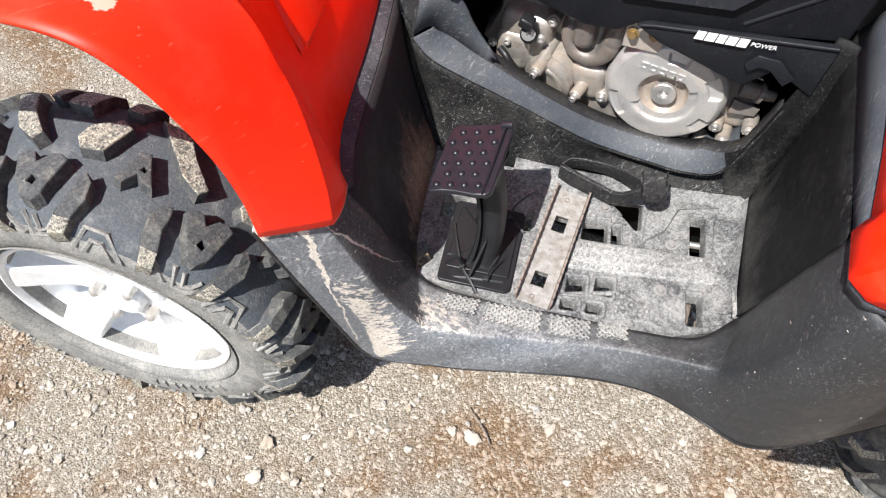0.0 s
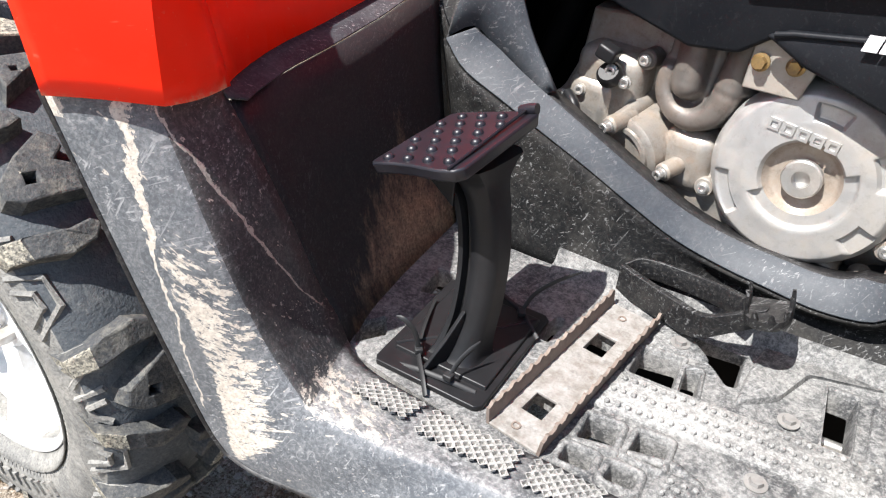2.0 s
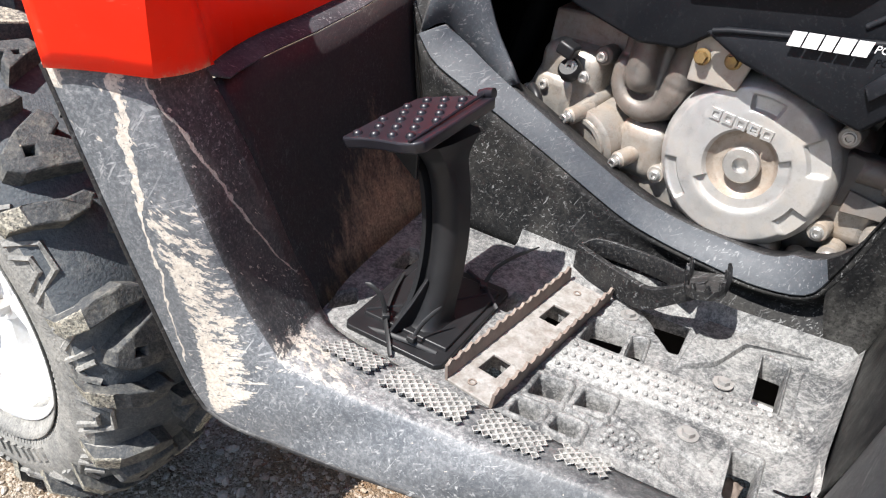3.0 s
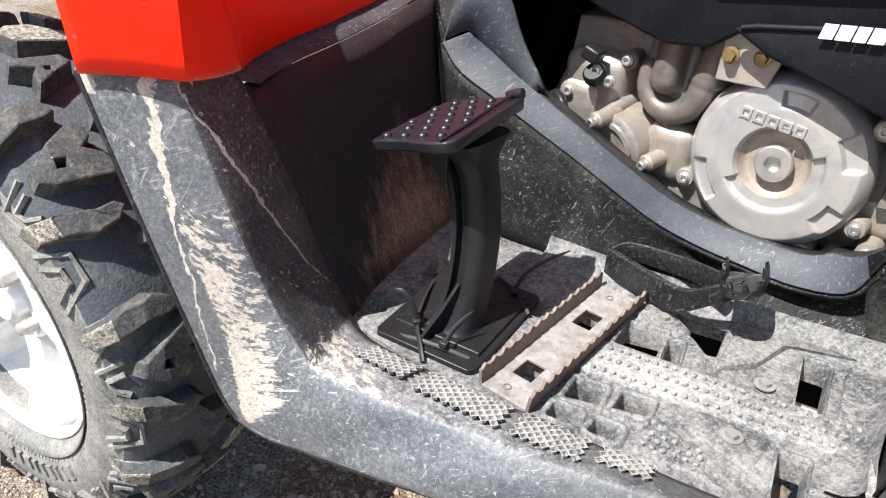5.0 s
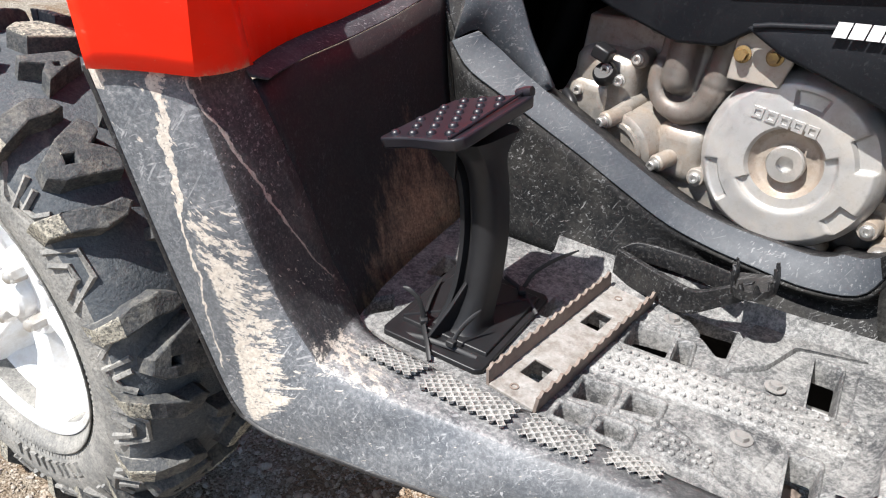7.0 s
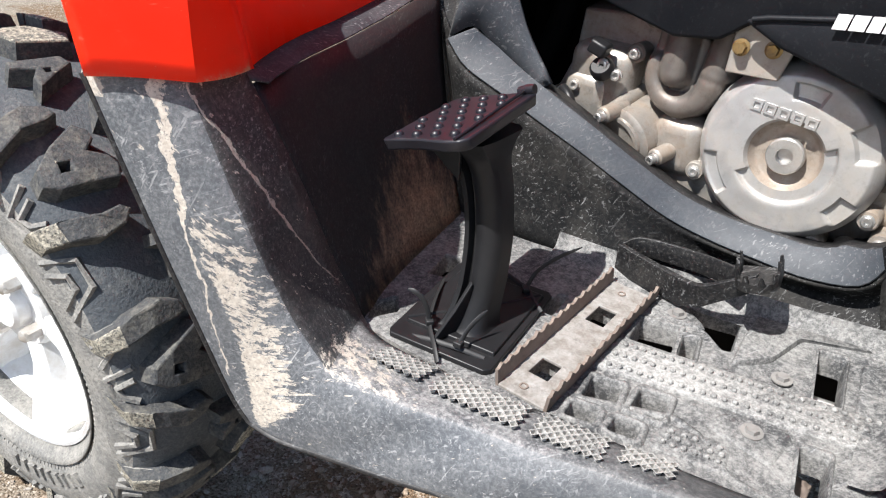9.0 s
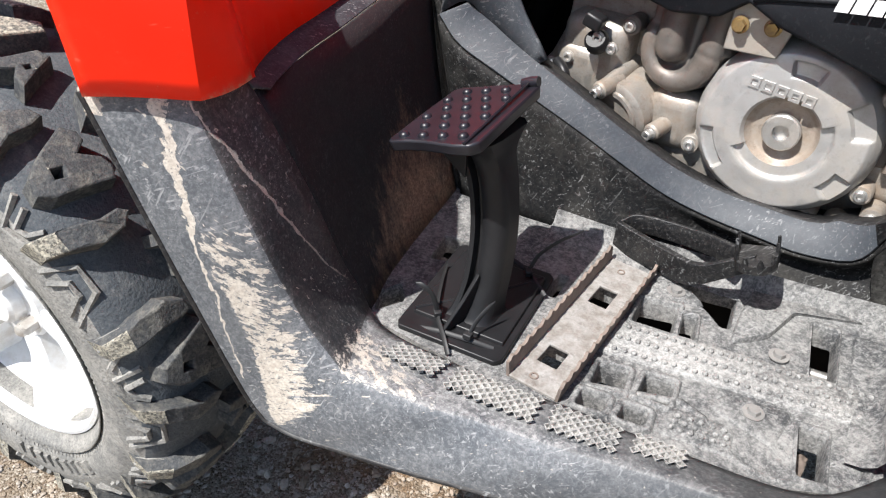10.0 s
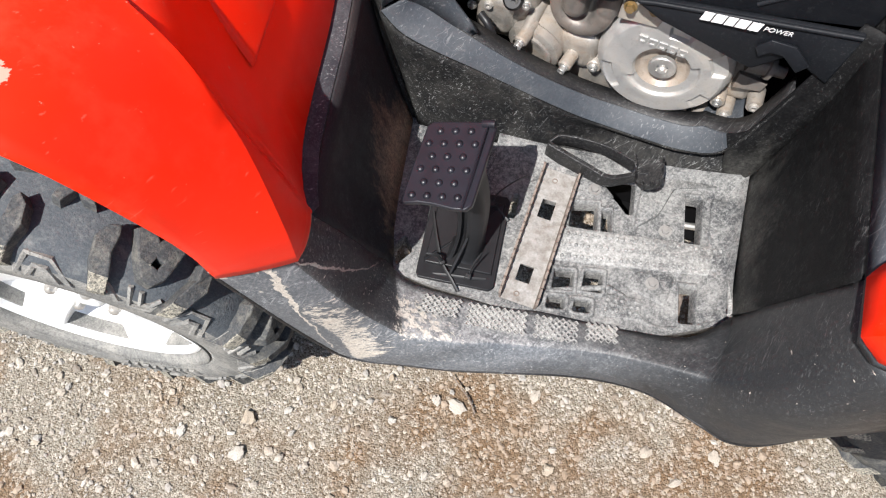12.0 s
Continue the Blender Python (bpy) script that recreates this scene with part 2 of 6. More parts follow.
    blot = m.ramp(m.math("ADD", m.noise(75, 6, 0.75, None, None, co), patch), (0.66, 0), (0.7, 0.85))
    few = m.math("MAXIMUM", few, m.math("MULTIPLY", blot, m.math("GREATER_THAN", patch, 0.02)))
    corner = m.math("MULTIPLY", m.ramp(m.math("MULTIPLY", v, 0.5), (0.86, 0.0), (0.98, 0.06)), m.math("LESS_THAN", u, 0.012))
    top = m.math("ADD", m.math("SUBTRACT", m.math("ADD", u, 0.03), corner), m.math("MULTIPLY", m.noise(120, 6, 0.85), 0.15))
    top = m.ramp(top, (0.083, 0.9), (0.087, 0))
    return m.math("MAXIMUM", m.math("MAXIMUM", m.math("MAXIMUM", a, b), m.math("MAXIMUM", spots, few)), top)


def front_mud(m):
    """Brown dust swept up from the floor into the corner of the front wall."""
    x, y, z = m.axes()
    n = m.noise(60, 5, 0.75, (1, 1, 0.3))
    h = m.math("SUBTRACT", 0.56, m.math("MULTIPLY", m.math("ABSOLUTE", m.math("SUBTRACT", y, 0.13)), 0.9))
    k = m.math("ADD", m.math("MULTIPLY", m.math("SUBTRACT", h, z), 4.0), n)
    return m.ramp(k, (0.5, 0), (0.85, 0.9))


def rear_dust(m):
    """Grey dust kicked up from the floor on to the foot of the rear wall, in uneven sweeps."""
    x, y, z = m.axes()
    n = m.noise(26, 6, 0.75, (1, 1, 0.6), (20, 0, 0))
    k = m.math("ADD", m.math("MULTIPLY", m.math("SUBTRACT", 0.53, z), 3.2), n)
    return m.ramp(k, (0.48, 0), (0.9, 0.85))


def metal_mat(name, base, dirt, amount, rough=0.42, metal=0.85, scale=18):
    m = Mat(name, rough, metal)
    d = m.ramp(m.noise(scale, 7, 0.72), (0.5 - amount * 0.25, 0), (0.78 - amount * 0.2, 1))
    c = m.mix(d, base, dirt)
    c = m.mix(m.ramp(m.noise(95, 6, 0.8), (0.52, 0), (0.68, amount * 0.8)), c, tuple(v * 0.4 for v in dirt))
    m.color(c).rough(m.ramp(m.noise(30, 5), (0.3, rough - 0.08), (0.75, rough + 0.25)))
    m.link(m.math("MULTIPLY", m.math("SUBTRACT", 1.0, d), metal), m.b.inputs["Metallic"])
    m.bump(m.noise(700, 3), 0.18, 0.0005)
    return m.m


def rubber_mat(name, base, dust, amount, grain=0.4, scale=24):
    m = Mat(name, 0.8, spec=0.3)
    d = m.ramp(m.noise(scale, 6, 0.75), (0.66 - amount * 0.35, 0), (0.9 - amount * 0.3, 0.9))
    c = m.mix(d, base, dust)
    c = m.mix(m.ramp(m.noise(240, 4, 0.7), (0.46, 0), (0.72, grain)), c, tuple(v * 1.25 for v in dust))
    c = m.mix(m.ramp(m.noise(330, 4, 0.75), (0.36, grain * 1.3), (0.47, 0)), c, tuple(v * 0.35 for v in base))
    pits, _ = m.cells(420)
    bw = m.n("ShaderNodeRGBToBW")
    m.link(pits, bw.inputs[0])
    c = m.mix(m.ramp(bw.outputs[0], (0.24, grain * 0.7), (0.34, 0)), c, tuple(v * 0.4 for v in base))
    m.color(c).bump(m.math("ADD", m.noise(300, 4), m.noise(90, 4)), 0.6, 0.002)
    return m.m


def plain(name, base, rough=0.5, metal=0.0, vary=0.35, spec=0.5):
    m = Mat(name, rough, metal, spec)
    dark = tuple(v * (1 - vary) for v in base)
    m.color(m.mix(m.ramp(m.noise(45, 5, 0.7), (0.35, 0), (0.7, 1)), base, dark))
    m.bump(m.noise(600, 2), 0.08, 0.0004)
    return m.m


GROUND = gravel_ground()
PEBBLE = pebble_mat()
STONE = stone_mat()
RED = red_plastic()
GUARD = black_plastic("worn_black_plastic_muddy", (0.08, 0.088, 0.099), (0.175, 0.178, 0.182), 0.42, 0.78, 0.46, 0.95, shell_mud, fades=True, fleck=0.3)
# darker copy of the guard plastic: the facet's unlit side is in its colour
SHADED_FACET = black_plastic("shaded_plastic_muddy", (0.032, 0.033, 0.037), (0.1, 0.096, 0.09), 0.45, 0.8, 0.5, 0.5, shell_mud)
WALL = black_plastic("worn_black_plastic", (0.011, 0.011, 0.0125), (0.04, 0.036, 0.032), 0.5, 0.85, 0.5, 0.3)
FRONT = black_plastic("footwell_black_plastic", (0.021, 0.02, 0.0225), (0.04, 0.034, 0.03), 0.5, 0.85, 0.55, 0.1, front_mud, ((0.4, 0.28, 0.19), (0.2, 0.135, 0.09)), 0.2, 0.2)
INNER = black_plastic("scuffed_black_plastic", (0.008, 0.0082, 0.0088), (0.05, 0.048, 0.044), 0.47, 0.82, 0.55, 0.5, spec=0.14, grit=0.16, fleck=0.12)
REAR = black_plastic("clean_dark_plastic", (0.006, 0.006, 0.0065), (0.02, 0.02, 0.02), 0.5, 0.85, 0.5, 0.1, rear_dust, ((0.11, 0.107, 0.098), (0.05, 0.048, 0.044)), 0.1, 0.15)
BAND = black_plastic("grey_worn_plastic", (0.046, 0.053, 0.063), (0.085, 0.09, 0.096), 0.45, 0.85, 0.5, 0.4, grit=0.12, spec=0.35)
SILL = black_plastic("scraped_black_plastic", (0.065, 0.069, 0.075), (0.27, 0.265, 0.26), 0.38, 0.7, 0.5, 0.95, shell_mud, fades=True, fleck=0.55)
FLOOR = black_plastic("dusty_black_plastic", (0.05, 0.052, 0.055), (0.22, 0.217, 0.208), 0.4, 0.62, 0.7, 0.5, grit=0.45, fleck=0.5)
GRIP = black_plastic("dusty_grip_plastic", (0.1, 0.1, 0.1), (0.29, 0.285, 0.272), 0.35, 0.62, 0.7, 0.4, grit=0.5, fleck=0.45)
PATCH = black_plastic("pale_dusty_grip", (0.15, 0.149, 0.147), (0.36, 0.35, 0.33), 0.3, 0.6, 0.75, 0.4, grit=0.5, fleck=0.4)
STRIP = black_plastic("dusty_edge_strip", (0.03, 0.0315, 0.037), (0.085, 0.085, 0.09), 0.45, 0.8, 0.6, 0.6, spec=0.2, grit=0.2)
PANEL = black_plastic("clean_black_plastic", (0.009, 0.0102, 0.013), (0.016, 0.0175, 0.02), 0.45, 0.9, 0.45, 0.04, grit=0.06, spec=0.18)
PADM = plain("satin_black_plastic", (0.015, 0.0145, 0.02), 0.38)
BLACK = plain("plain_black_plastic", (0.015, 0.015, 0.0165), 0.42, spec=0.35)
TIE = plain("nylon_tie_black", (0.02, 0.02, 0.021), 0.55)
LEVER = black_plastic("worn_black_steel", (0.01, 0.01, 0.011), (0.06, 0.056, 0.05), 0.55, 0.9, 0.4, 0.4, spec=0.35, grit=0.25)
ALU = metal_mat("cast_aluminium_cover", (0.54, 0.535, 0.525), (0.36, 0.315, 0.26), 0.3, 0.46, 0.75, 14)
CASE = metal_mat("dirty_cast_aluminium", (0.42, 0.4, 0.37), (0.26, 0.205, 0.155), 0.55, 0.42, 0.8, 26)
# cast aluminium darkened to stand for the side panel's shade
CAST_SHADED = metal_mat("shaded_cast_aluminium", (0.2, 0.185, 0.17), (0.15, 0.115, 0.09), 0.5, 0.42, 0.6, 25)
BRACKET = metal_mat("bare_steel_plate", (0.44, 0.41, 0.37), (0.34, 0.28, 0.22), 0.4, 0.45, 0.6)
GOLD = metal_mat("gold_zinc_bolt", (0.36, 0.25, 0.105), (0.16, 0.1, 0.05), 0.5, 0.35, 0.9, 90)
STEEL = metal_mat("zinc_steel", (0.6, 0.59, 0.57), (0.3, 0.25, 0.2), 0.25, 0.35, 0.9)
RAILM = metal_mat("dusty_aluminium_rail", (0.37, 0.358, 0.34), (0.17, 0.15, 0.13), 0.6, 0.7, 0.2, 75)
DISH = metal_mat("dirty_dished_aluminium", (0.42, 0.37, 0.32), (0.29, 0.225, 0.17), 0.6, 0.5, 0.5, 30)
BOLTD = metal_mat("dusty_floor_bolt", (0.22, 0.21, 0.2), (0.26, 0.25, 0.235), 0.6, 0.6, 0.3, 60)
RAILD = metal_mat("brown_dusty_metal", (0.17, 0.135, 0.115), (0.25, 0.2, 0.165), 0.6, 0.7, 0.2, 26)
RIMM = metal_mat("silver_wheel_paint", (0.82, 0.83, 0.84), (0.55, 0.51, 0.45), 0.15, 0.4, 0.25, 14)
TYRE = rubber_mat("tyre_rubber", (0.07, 0.079, 0.089), (0.2, 0.202, 0.196), 0.4, 0.2, 34)
LUG = rubber_mat("tread_rubber", (0.1, 0.099, 0.094), (0.42, 0.385, 0.305), 0.85, 0.9, 60)
LUGSIDE = rubber_mat("tread_side_rubber", (0.055, 0.058, 0.062), (0.19, 0.18, 0.155), 0.55, 0.35, 40)
SIDE = rubber_mat("sidewall_rubber", (0.17, 0.168, 0.16), (0.34, 0.325, 0.295), 0.7, 0.4)
WHITE = plain("white_print", (0.8, 0.8, 0.8), 0.5, vary=0.08)
REDPRINT = plain("red_print", (0.92, 0.06, 0.035), 0.5, vary=0.1)
# almost no albedo: the engine bay's deep shade is in the colour
DARK = plain("bay_shade_black", (0.0035, 0.0035, 0.004), 0.7, spec=0.1)
SCUFF = Mat("scuffed_red_edge", 0.7, spec=0.2)
SCUFF.color(SCUFF.mix(SCUFF.ramp(SCUFF.noise(60, 8, 0.8), (0.42, 0), (0.6, 1)), (0.88, 0.03, 0.004), (0.5, 0.28, 0.18)))
SCUFF = SCUFF.m
MUD = Mat("dried_mud", 0.95, spec=0.1)
MUD.color(MUD.mix(MUD.noise(160, 4), (0.58, 0.47, 0.36), (0.4, 0.31, 0.23))).bump(MUD.noise(240, 4), 0.7, 0.002)
MUD = MUD.m


# ---- mesh helpers ----
def part(name, bm, material, parent=None, label="", smooth=None, bevel=0.0, solid=0.0, segments=2, offset=-1.0):
    """Links a bmesh as one mesh object, under a thing or a part."""
    me = bpy.data.meshes.new(name)
    bmesh.ops.recalc_face_normals(bm, faces=bm.faces) if not solid else None
    bm.to_mesh(me)
    bm.free()
    ob = new(name, me)
    me.materials.append(material)
    if smooth is not None:
        me.shade_smooth()
        me.set_sharp_from_angle(angle=radians(smooth))
    if solid:
        mod = ob.modifiers.new("thickness", "SOLIDIFY")
        mod.thickness, mod.offset = solid, offset
    if bevel:
        mod = ob.modifiers.new("rounding", "BEVEL")
        mod.width, mod.segments, mod.limit_method, mod.angle_limit = bevel, segments, "ANGLE", radians(25)
        me.shade_smooth()
        me.set_sharp_from_angle(angle=radians(50))
    if parent:
        ob.parent = parent
        ob.matrix_parent_inverse = parent.matrix_world.inverted()
    if label:
        tagged(ob, label)
    return ob


def empty(name, at):
    ob = new(name)
    ob.empty_display_size = 0.05
    ob.matrix_world = Matrix.Translation(at)
    bpy.context.view_layer.update()
    return ob


def faces_bm(verts, faces):
    bm = bmesh.new()
    vs = [bm.verts.new(v) for v in verts]
    for f in faces:
        bm.faces.new([vs[i] for i in f])
    return bm


def loft_bm(rows, smooth_steps=1):
    """A sheet through rows of points; each row has the same count."""
    rows = [[Vector(p) for p in r] for r in rows]
    n = len(rows[0])
    return faces_bm([p for r in rows for p in r], [(i * n + j, i * n + j + 1, (i + 1) * n + j + 1, (i + 1) * n + j) for i in range(len(rows) - 1) for j in range(n - 1)])


def box_bm(cx, cy, cz, sx, sy, sz, m=None, bm=None, taper=1.0):
    bm = bm or bmesh.new()
    vs = []
    for k in (-1, 1):
        w = taper if k > 0 else 1.0
        for i, j in ((-1, -1), (1, -1), (1, 1), (-1, 1)):
            p = Vector((cx + i * sx / 2 * w, cy + j * sy / 2 * w, cz + k * sz / 2))
            vs.append(bm.verts.new(m @ p if m else p))
    for f in ((3, 2, 1, 0), (4, 5, 6, 7), (0, 1, 5, 4), (1, 2, 6, 5), (2, 3, 7, 6), (3, 0, 4, 7)):
        bm.faces.new([vs[i] for i in f])
    return bm


def lathe_bm(profile, n=32, m=None, bm=None, a0=0.0, a1=2 * math.pi, close=True):
    """Turns (radius, height) pairs round local z."""
    bm = bm or bmesh.new()
    full = abs(a1 - a0 - 2 * math.pi) < 1e-6
    count = n if full else n + 1
    rings = []
    for r, h in profile:
        if r < 1e-6:
            p = Vector((0, 0, h))
            v = bm.verts.new(m @ p if m else p)
            rings.append([v] * count)
        else:
            ring = []
            for i in range(count):
                a = a0 + (a1 - a0) * i / n
                p = Vector((r * math.cos(a), r * math.sin(a), h))
                ring.append(bm.verts.new(m @ p if m else p))
            rings.append(ring)
    for ra, rb in zip(rings, rings[1:]):
        for i in range(n):
            j = (i + 1) % count
            f = []
            for v in (ra[i], ra[j], rb[j], rb[i]):
                if v not in f:
                    f.append(v)
            if len(f) > 2:
                bm.faces.new(f)
    return bm


def prism_bm(poly, h0, h1, m=None, bm=None, inset=0.0):
    """A polygon in local xy raised from h0 to h1; inset draws the top in towards its centre."""
    bm = bm or bmesh.new()
    c = Vector((sum(p[0] for p in poly) / len(poly), sum(p[1] for p in poly) / len(poly)))
    low, top = [], []
    for p in poly:
        q = Vector(p[:2])
        d = c - q
        q2 = q + d.normalized() * min(inset, d.length * 0.8) if inset else q
        for w, hh, keep in ((q, h0, low), (q2, h1, top)):
            v = Vector((w.x, w.y, hh))
            keep.append(bm.verts.new(m @ v if m else v))
    n = len(poly)
    bm.faces.new(top)
    bm.faces.new(low[::-1])
    for i in range(n):
        j = (i + 1) % n
        bm.faces.new((low[i], low[j], top[j], top[i]))
    return bm


def tube_bm(points, r, n=10, bm=None, flat=1.0):
    """A round (or flattened) bar through points."""
    bm = bm or bmesh.new()
    pts = [Vector(p) for p in points]
    rings = []
    side = None
    for i, p in enumerate(pts):
        t = (pts[min(i + 1, len(pts) - 1)] - pts[max(i - 1, 0)]).normalized()
        if side is None:
            side = t.orthogonal().normalized()
        side = (side - t * side.dot(t)).normalized()
        up = t.cross(side)
        rr = r[i] if isinstance(r, (list, tuple)) else r
        rings.append([bm.verts.new(p + side * rr * math.cos(a) + up * rr * flat * math.sin(a)) for a in (2 * math.pi * k / n for k in range(n))])
    for a, b in zip(rings, rings[1:]):
        for k in range(n):
            bm.faces.new((a[k], a[(k + 1) % n], b[(k + 1) % n], b[k]))
    bm.faces.new(rings[0][::-1])
    bm.faces.new(rings[-1])
    return bm


def facing(at, out, up=(0, 0, 1)):
    """A frame at a point whose z axis points along out and whose y axis lies near up."""
    z = Vector(out).normalized()
    x = Vector(up).cross(z).normalized()
    y = z.cross(x)
    m = Matrix((x, y, z)).transposed().to_4x4()
    m.translation = at
    return m


def smooth_line(points, n):
    """n points along a Catmull-Rom line through the points."""
    pts = [Vector(p) for p in points]
    ext = [pts[0] * 2 - pts[1], *pts, pts[-1] * 2 - pts[-2]]
    out = []
    for k in range(n):
        u = k / (n - 1) * (len(pts) - 1)
        i = min(int(u), len(pts) - 2)
        t = u - i
        a, b, c, d = ext[i : i + 4]
        out.append(0.5 * (2 * b + (c - a) * t + (2 * a - 5 * b + 4 * c - d) * t * t + (3 * b - a - 3 * c + d) * t**3))
    return out


def polyline(points, n):
    """n points spread evenly along straight pieces."""
    pts = [Vector(p) for p in points]
    cum = [0.0]
    for a, b in zip(pts, pts[1:]):
        cum.append(cum[-1] + (b - a).length)
    out = []
    for k in range(n):
        d = cum[-1] * k / (n - 1)
        i = min(next((i for i in range(len(pts) - 1) if cum[i + 1] >= d - 1e-9), len(pts) - 2), len(pts) - 2)
        out.append(pts[i].lerp(pts[i + 1], (d - cum[i]) / max(1e-9, cum[i + 1] - cum[i])))
    return out


# ---- ground ----
def build_ground():
    bm = bmesh.new()
    xs = [-60, -20, -6, -3] + [-1.6 + 0.04 * i for i in range(71)] + [3, 6, 20, 60]
    ys = [-60, -20, -6, -3] + [-1.2 + 0.04 * i for i in range(61)] + [3, 6, 20, 60]
    grid = []
    for y in ys:
        grid.append([])
        for x in xs:
            near = abs(x) < 2 and abs(y) < 2
            z = -0.004 + (0.007 * noise.noise((x * 6, y * 6, 0)) + 0.004 * noise.noise((x * 17, y * 17, 3)) if near else 0)
            grid[-1].append(bm.verts.new((x, y, z)))
    for a, b in zip(grid, grid[1:]):
        for i in range(len(xs) - 1):
            bm.faces.new((a[i], a[i + 1], b[i + 1], b[i]))
    g = part("ground", bm, GROUND, smooth=180)
    tagged(g, "packed brown earth strewn with gravel", "ground", kind="structure")


def pebble_points(seed):
    """A unit stone: a coarse ball with an uneven outline."""
    bm = bmesh.new()
    bmesh.ops.create_icosphere(bm, subdivisions=1, radius=1)
    rnd = random.Random(seed)
    for v in bm.verts:
        v.co *= rnd.uniform(0.72, 1.15)
    out = [v.co.copy() for v in bm.verts], [[v.index for v in f.verts] for f in bm.faces]
    bm.free()
    return out


def build_gravel():
    rnd = random.Random(4)
    kinds = [pebble_points(i) for i in range(8)]
    verts, faces = [], []
    for i in range(60000):
        x, y = rnd.uniform(-1.3, 0.75), rnd.uniform(-0.75, 0.55)
        r = min(0.009, 0.0021 * math.exp(rnd.gauss(-0.3, 0.62)))
        vs, fs = kinds[i % 8]
        turn = Matrix.Rotation(rnd.uniform(0, 6.28), 3, "Z") @ Matrix.Diagonal((rnd.uniform(0.8, 1.5), rnd.uniform(0.7, 1.1), rnd.uniform(0.5, 0.85)))
        z = -0.004 + 0.007 * noise.noise((x * 6, y * 6, 0)) + 0.004 * noise.noise((x * 17, y * 17, 3)) + r * 0.25
        k = len(verts)
        verts += [tuple(turn @ v * r + Vector((x, y, z))) for v in vs]
        faces += [[k + a for a in f] for f in fs]
    me = bpy.data.meshes.new("gravel")
    me.from_pydata(verts, [], faces)
    me.materials.append(PEBBLE)
    tagged(new("gravel", me), "loose mixed gravel lying on the earth", "gravel", kind="stuff")


def build_stones():
    rnd = random.Random(11)
    meshes = []
    for k in range(5):
        bm = bmesh.new()
        bmesh.ops.create_icosphere(bm, subdivisions=2, radius=1)
        for v in bm.verts:
            v.co *= 1 + 0.6 * noise.noise(v.co * 1.5 + Vector((k * 7, 0, 0))) + 0.2 * noise.noise(v.co * 3.5)
            v.co.z *= 0.5
        me = bpy.data.meshes.new("stone")
        bm.to_mesh(me)
        bm.free()
        me.materials.append(STONE)
        me.shade_smooth()
        me.set_sharp_from_angle(angle=radians(18))
        meshes.append(me)
    spots = [(-0.394, -0.247, 0.015), (-0.386, -0.31, 0.014), (-0.5, -0.31, 0.009), (0.095, -0.023, 0.01), (-0.076, -0.096, 0.009), (-0.144, -0.158, 0.009), (0.156, -0.143, 0.011), (0.316, -0.052, 0.014), (-0.037, -0.093, 0.014), (0.061, 0.004, 0.011), (-0.081, -0.095, 0.007), (0.438, -0.017, 0.013), (0.379, -0.086, 0.012), (-0.194, -0.139, 0.008), (-0.052, -0.231, 0.009)]
    spots += [(rnd.uniform(-1.1, 0.6), rnd.uniform(-0.6, 0.1), rnd.uniform(0.004, 0.0085)) for _ in range(110)]
    for x, y, r in spots:
        r *= 0.8
        ob = new("stone", rnd.choice(meshes))
        ob.matrix_world = Matrix.LocRotScale((x, y, r * 0.05), Euler((0, 0, rnd.uniform(0, 6.3))), (r * rnd.uniform(0.9, 1.4), r * rnd.uniform(0.8, 1.1), r))
        tagged(ob, "pale stone half sunk in the gravel", "stone", "stones on the ground")


def build_twig():
    line = smooth_line([(-0.065, -0.041, 0.004), (-0.045, -0.056, 0.006), (-0.02, -0.073, 0.005), (-0.002, -0.094, 0.004)], 12)
    ob = part("twig", tube_bm(line, [0.0011 + 0.0006 * (k / 11) for k in range(12)], 6), RAILD, smooth=60)
    tagged(ob, "thin dry brown twig lying on the gravel", "twig")


# ---- the quad bike ----
bike = empty("quad_bike", (0.05, 0.35, 0))
tagged(bike, "red and black quad bike with muddy footwell on gravel", "quad bike")


def between(u, w, rows, bulge=0.0, out=Vector((0, -1, 0.2))):
    """A sheet between two lines, swelling by bulge."""
    grid = []
    for k in range(rows + 1):
        f = k / rows
        grid.append([a.lerp(b, f) + out * bulge * math.sin(math.pi * f) for a, b in zip(u, w)])
    return grid


# lower body: crease and outer edge of guard and sill
GUARD_IN = [(-0.231, -0.138, 0.664), (-0.21, -0.136, 0.617), (-0.19, -0.133, 0.57), (-0.174, -0.127, 0.525), (-0.154, -0.121, 0.483), (-0.12, -0.117, 0.447)]
GUARD_OUT = [(-0.299, -0.183, 0.674), (-0.264, -0.176, 0.575), (-0.234, -0.168, 0.485), (-0.209, -0.157, 0.395), (-0.195, -0.151, 0.364)]
SILL_IN = [(-0.12, -0.117, 0.447), (-0.05, -0.1, 0.44), (0.0, -0.08, 0.435), (0.05, -0.065, 0.432), (0.1, -0.052, 0.434), (0.15, -0.044, 0.442), (0.2, -0.042, 0.456), (0.261, -0.044, 0.474)]
SILL_OUT = [(-0.195, -0.151, 0.364), (-0.165, -0.145, 0.358), (-0.12, -0.134, 0.361), (-0.05, -0.119, 0.37), (0.02, -0.098, 0.375), (0.1, -0.072, 0.371), (0.16, -0.058, 0.366), (0.22, -0.054, 0.362), (0.29, -0.07, 0.36)]
FLOOR_EDGE = [(-0.17, -0.027, 0.431), (-0.15, -0.033, 0.425), (-0.12, -0.036, 0.424), (-0.07, -0.032, 0.424), (-0.01, -0.026, 0.424), (0.04, -0.014, 0.424), (0.15, 0.0, 0.426), (0.235, 0.018, 0.432), (0.28, 0.06, 0.45)]
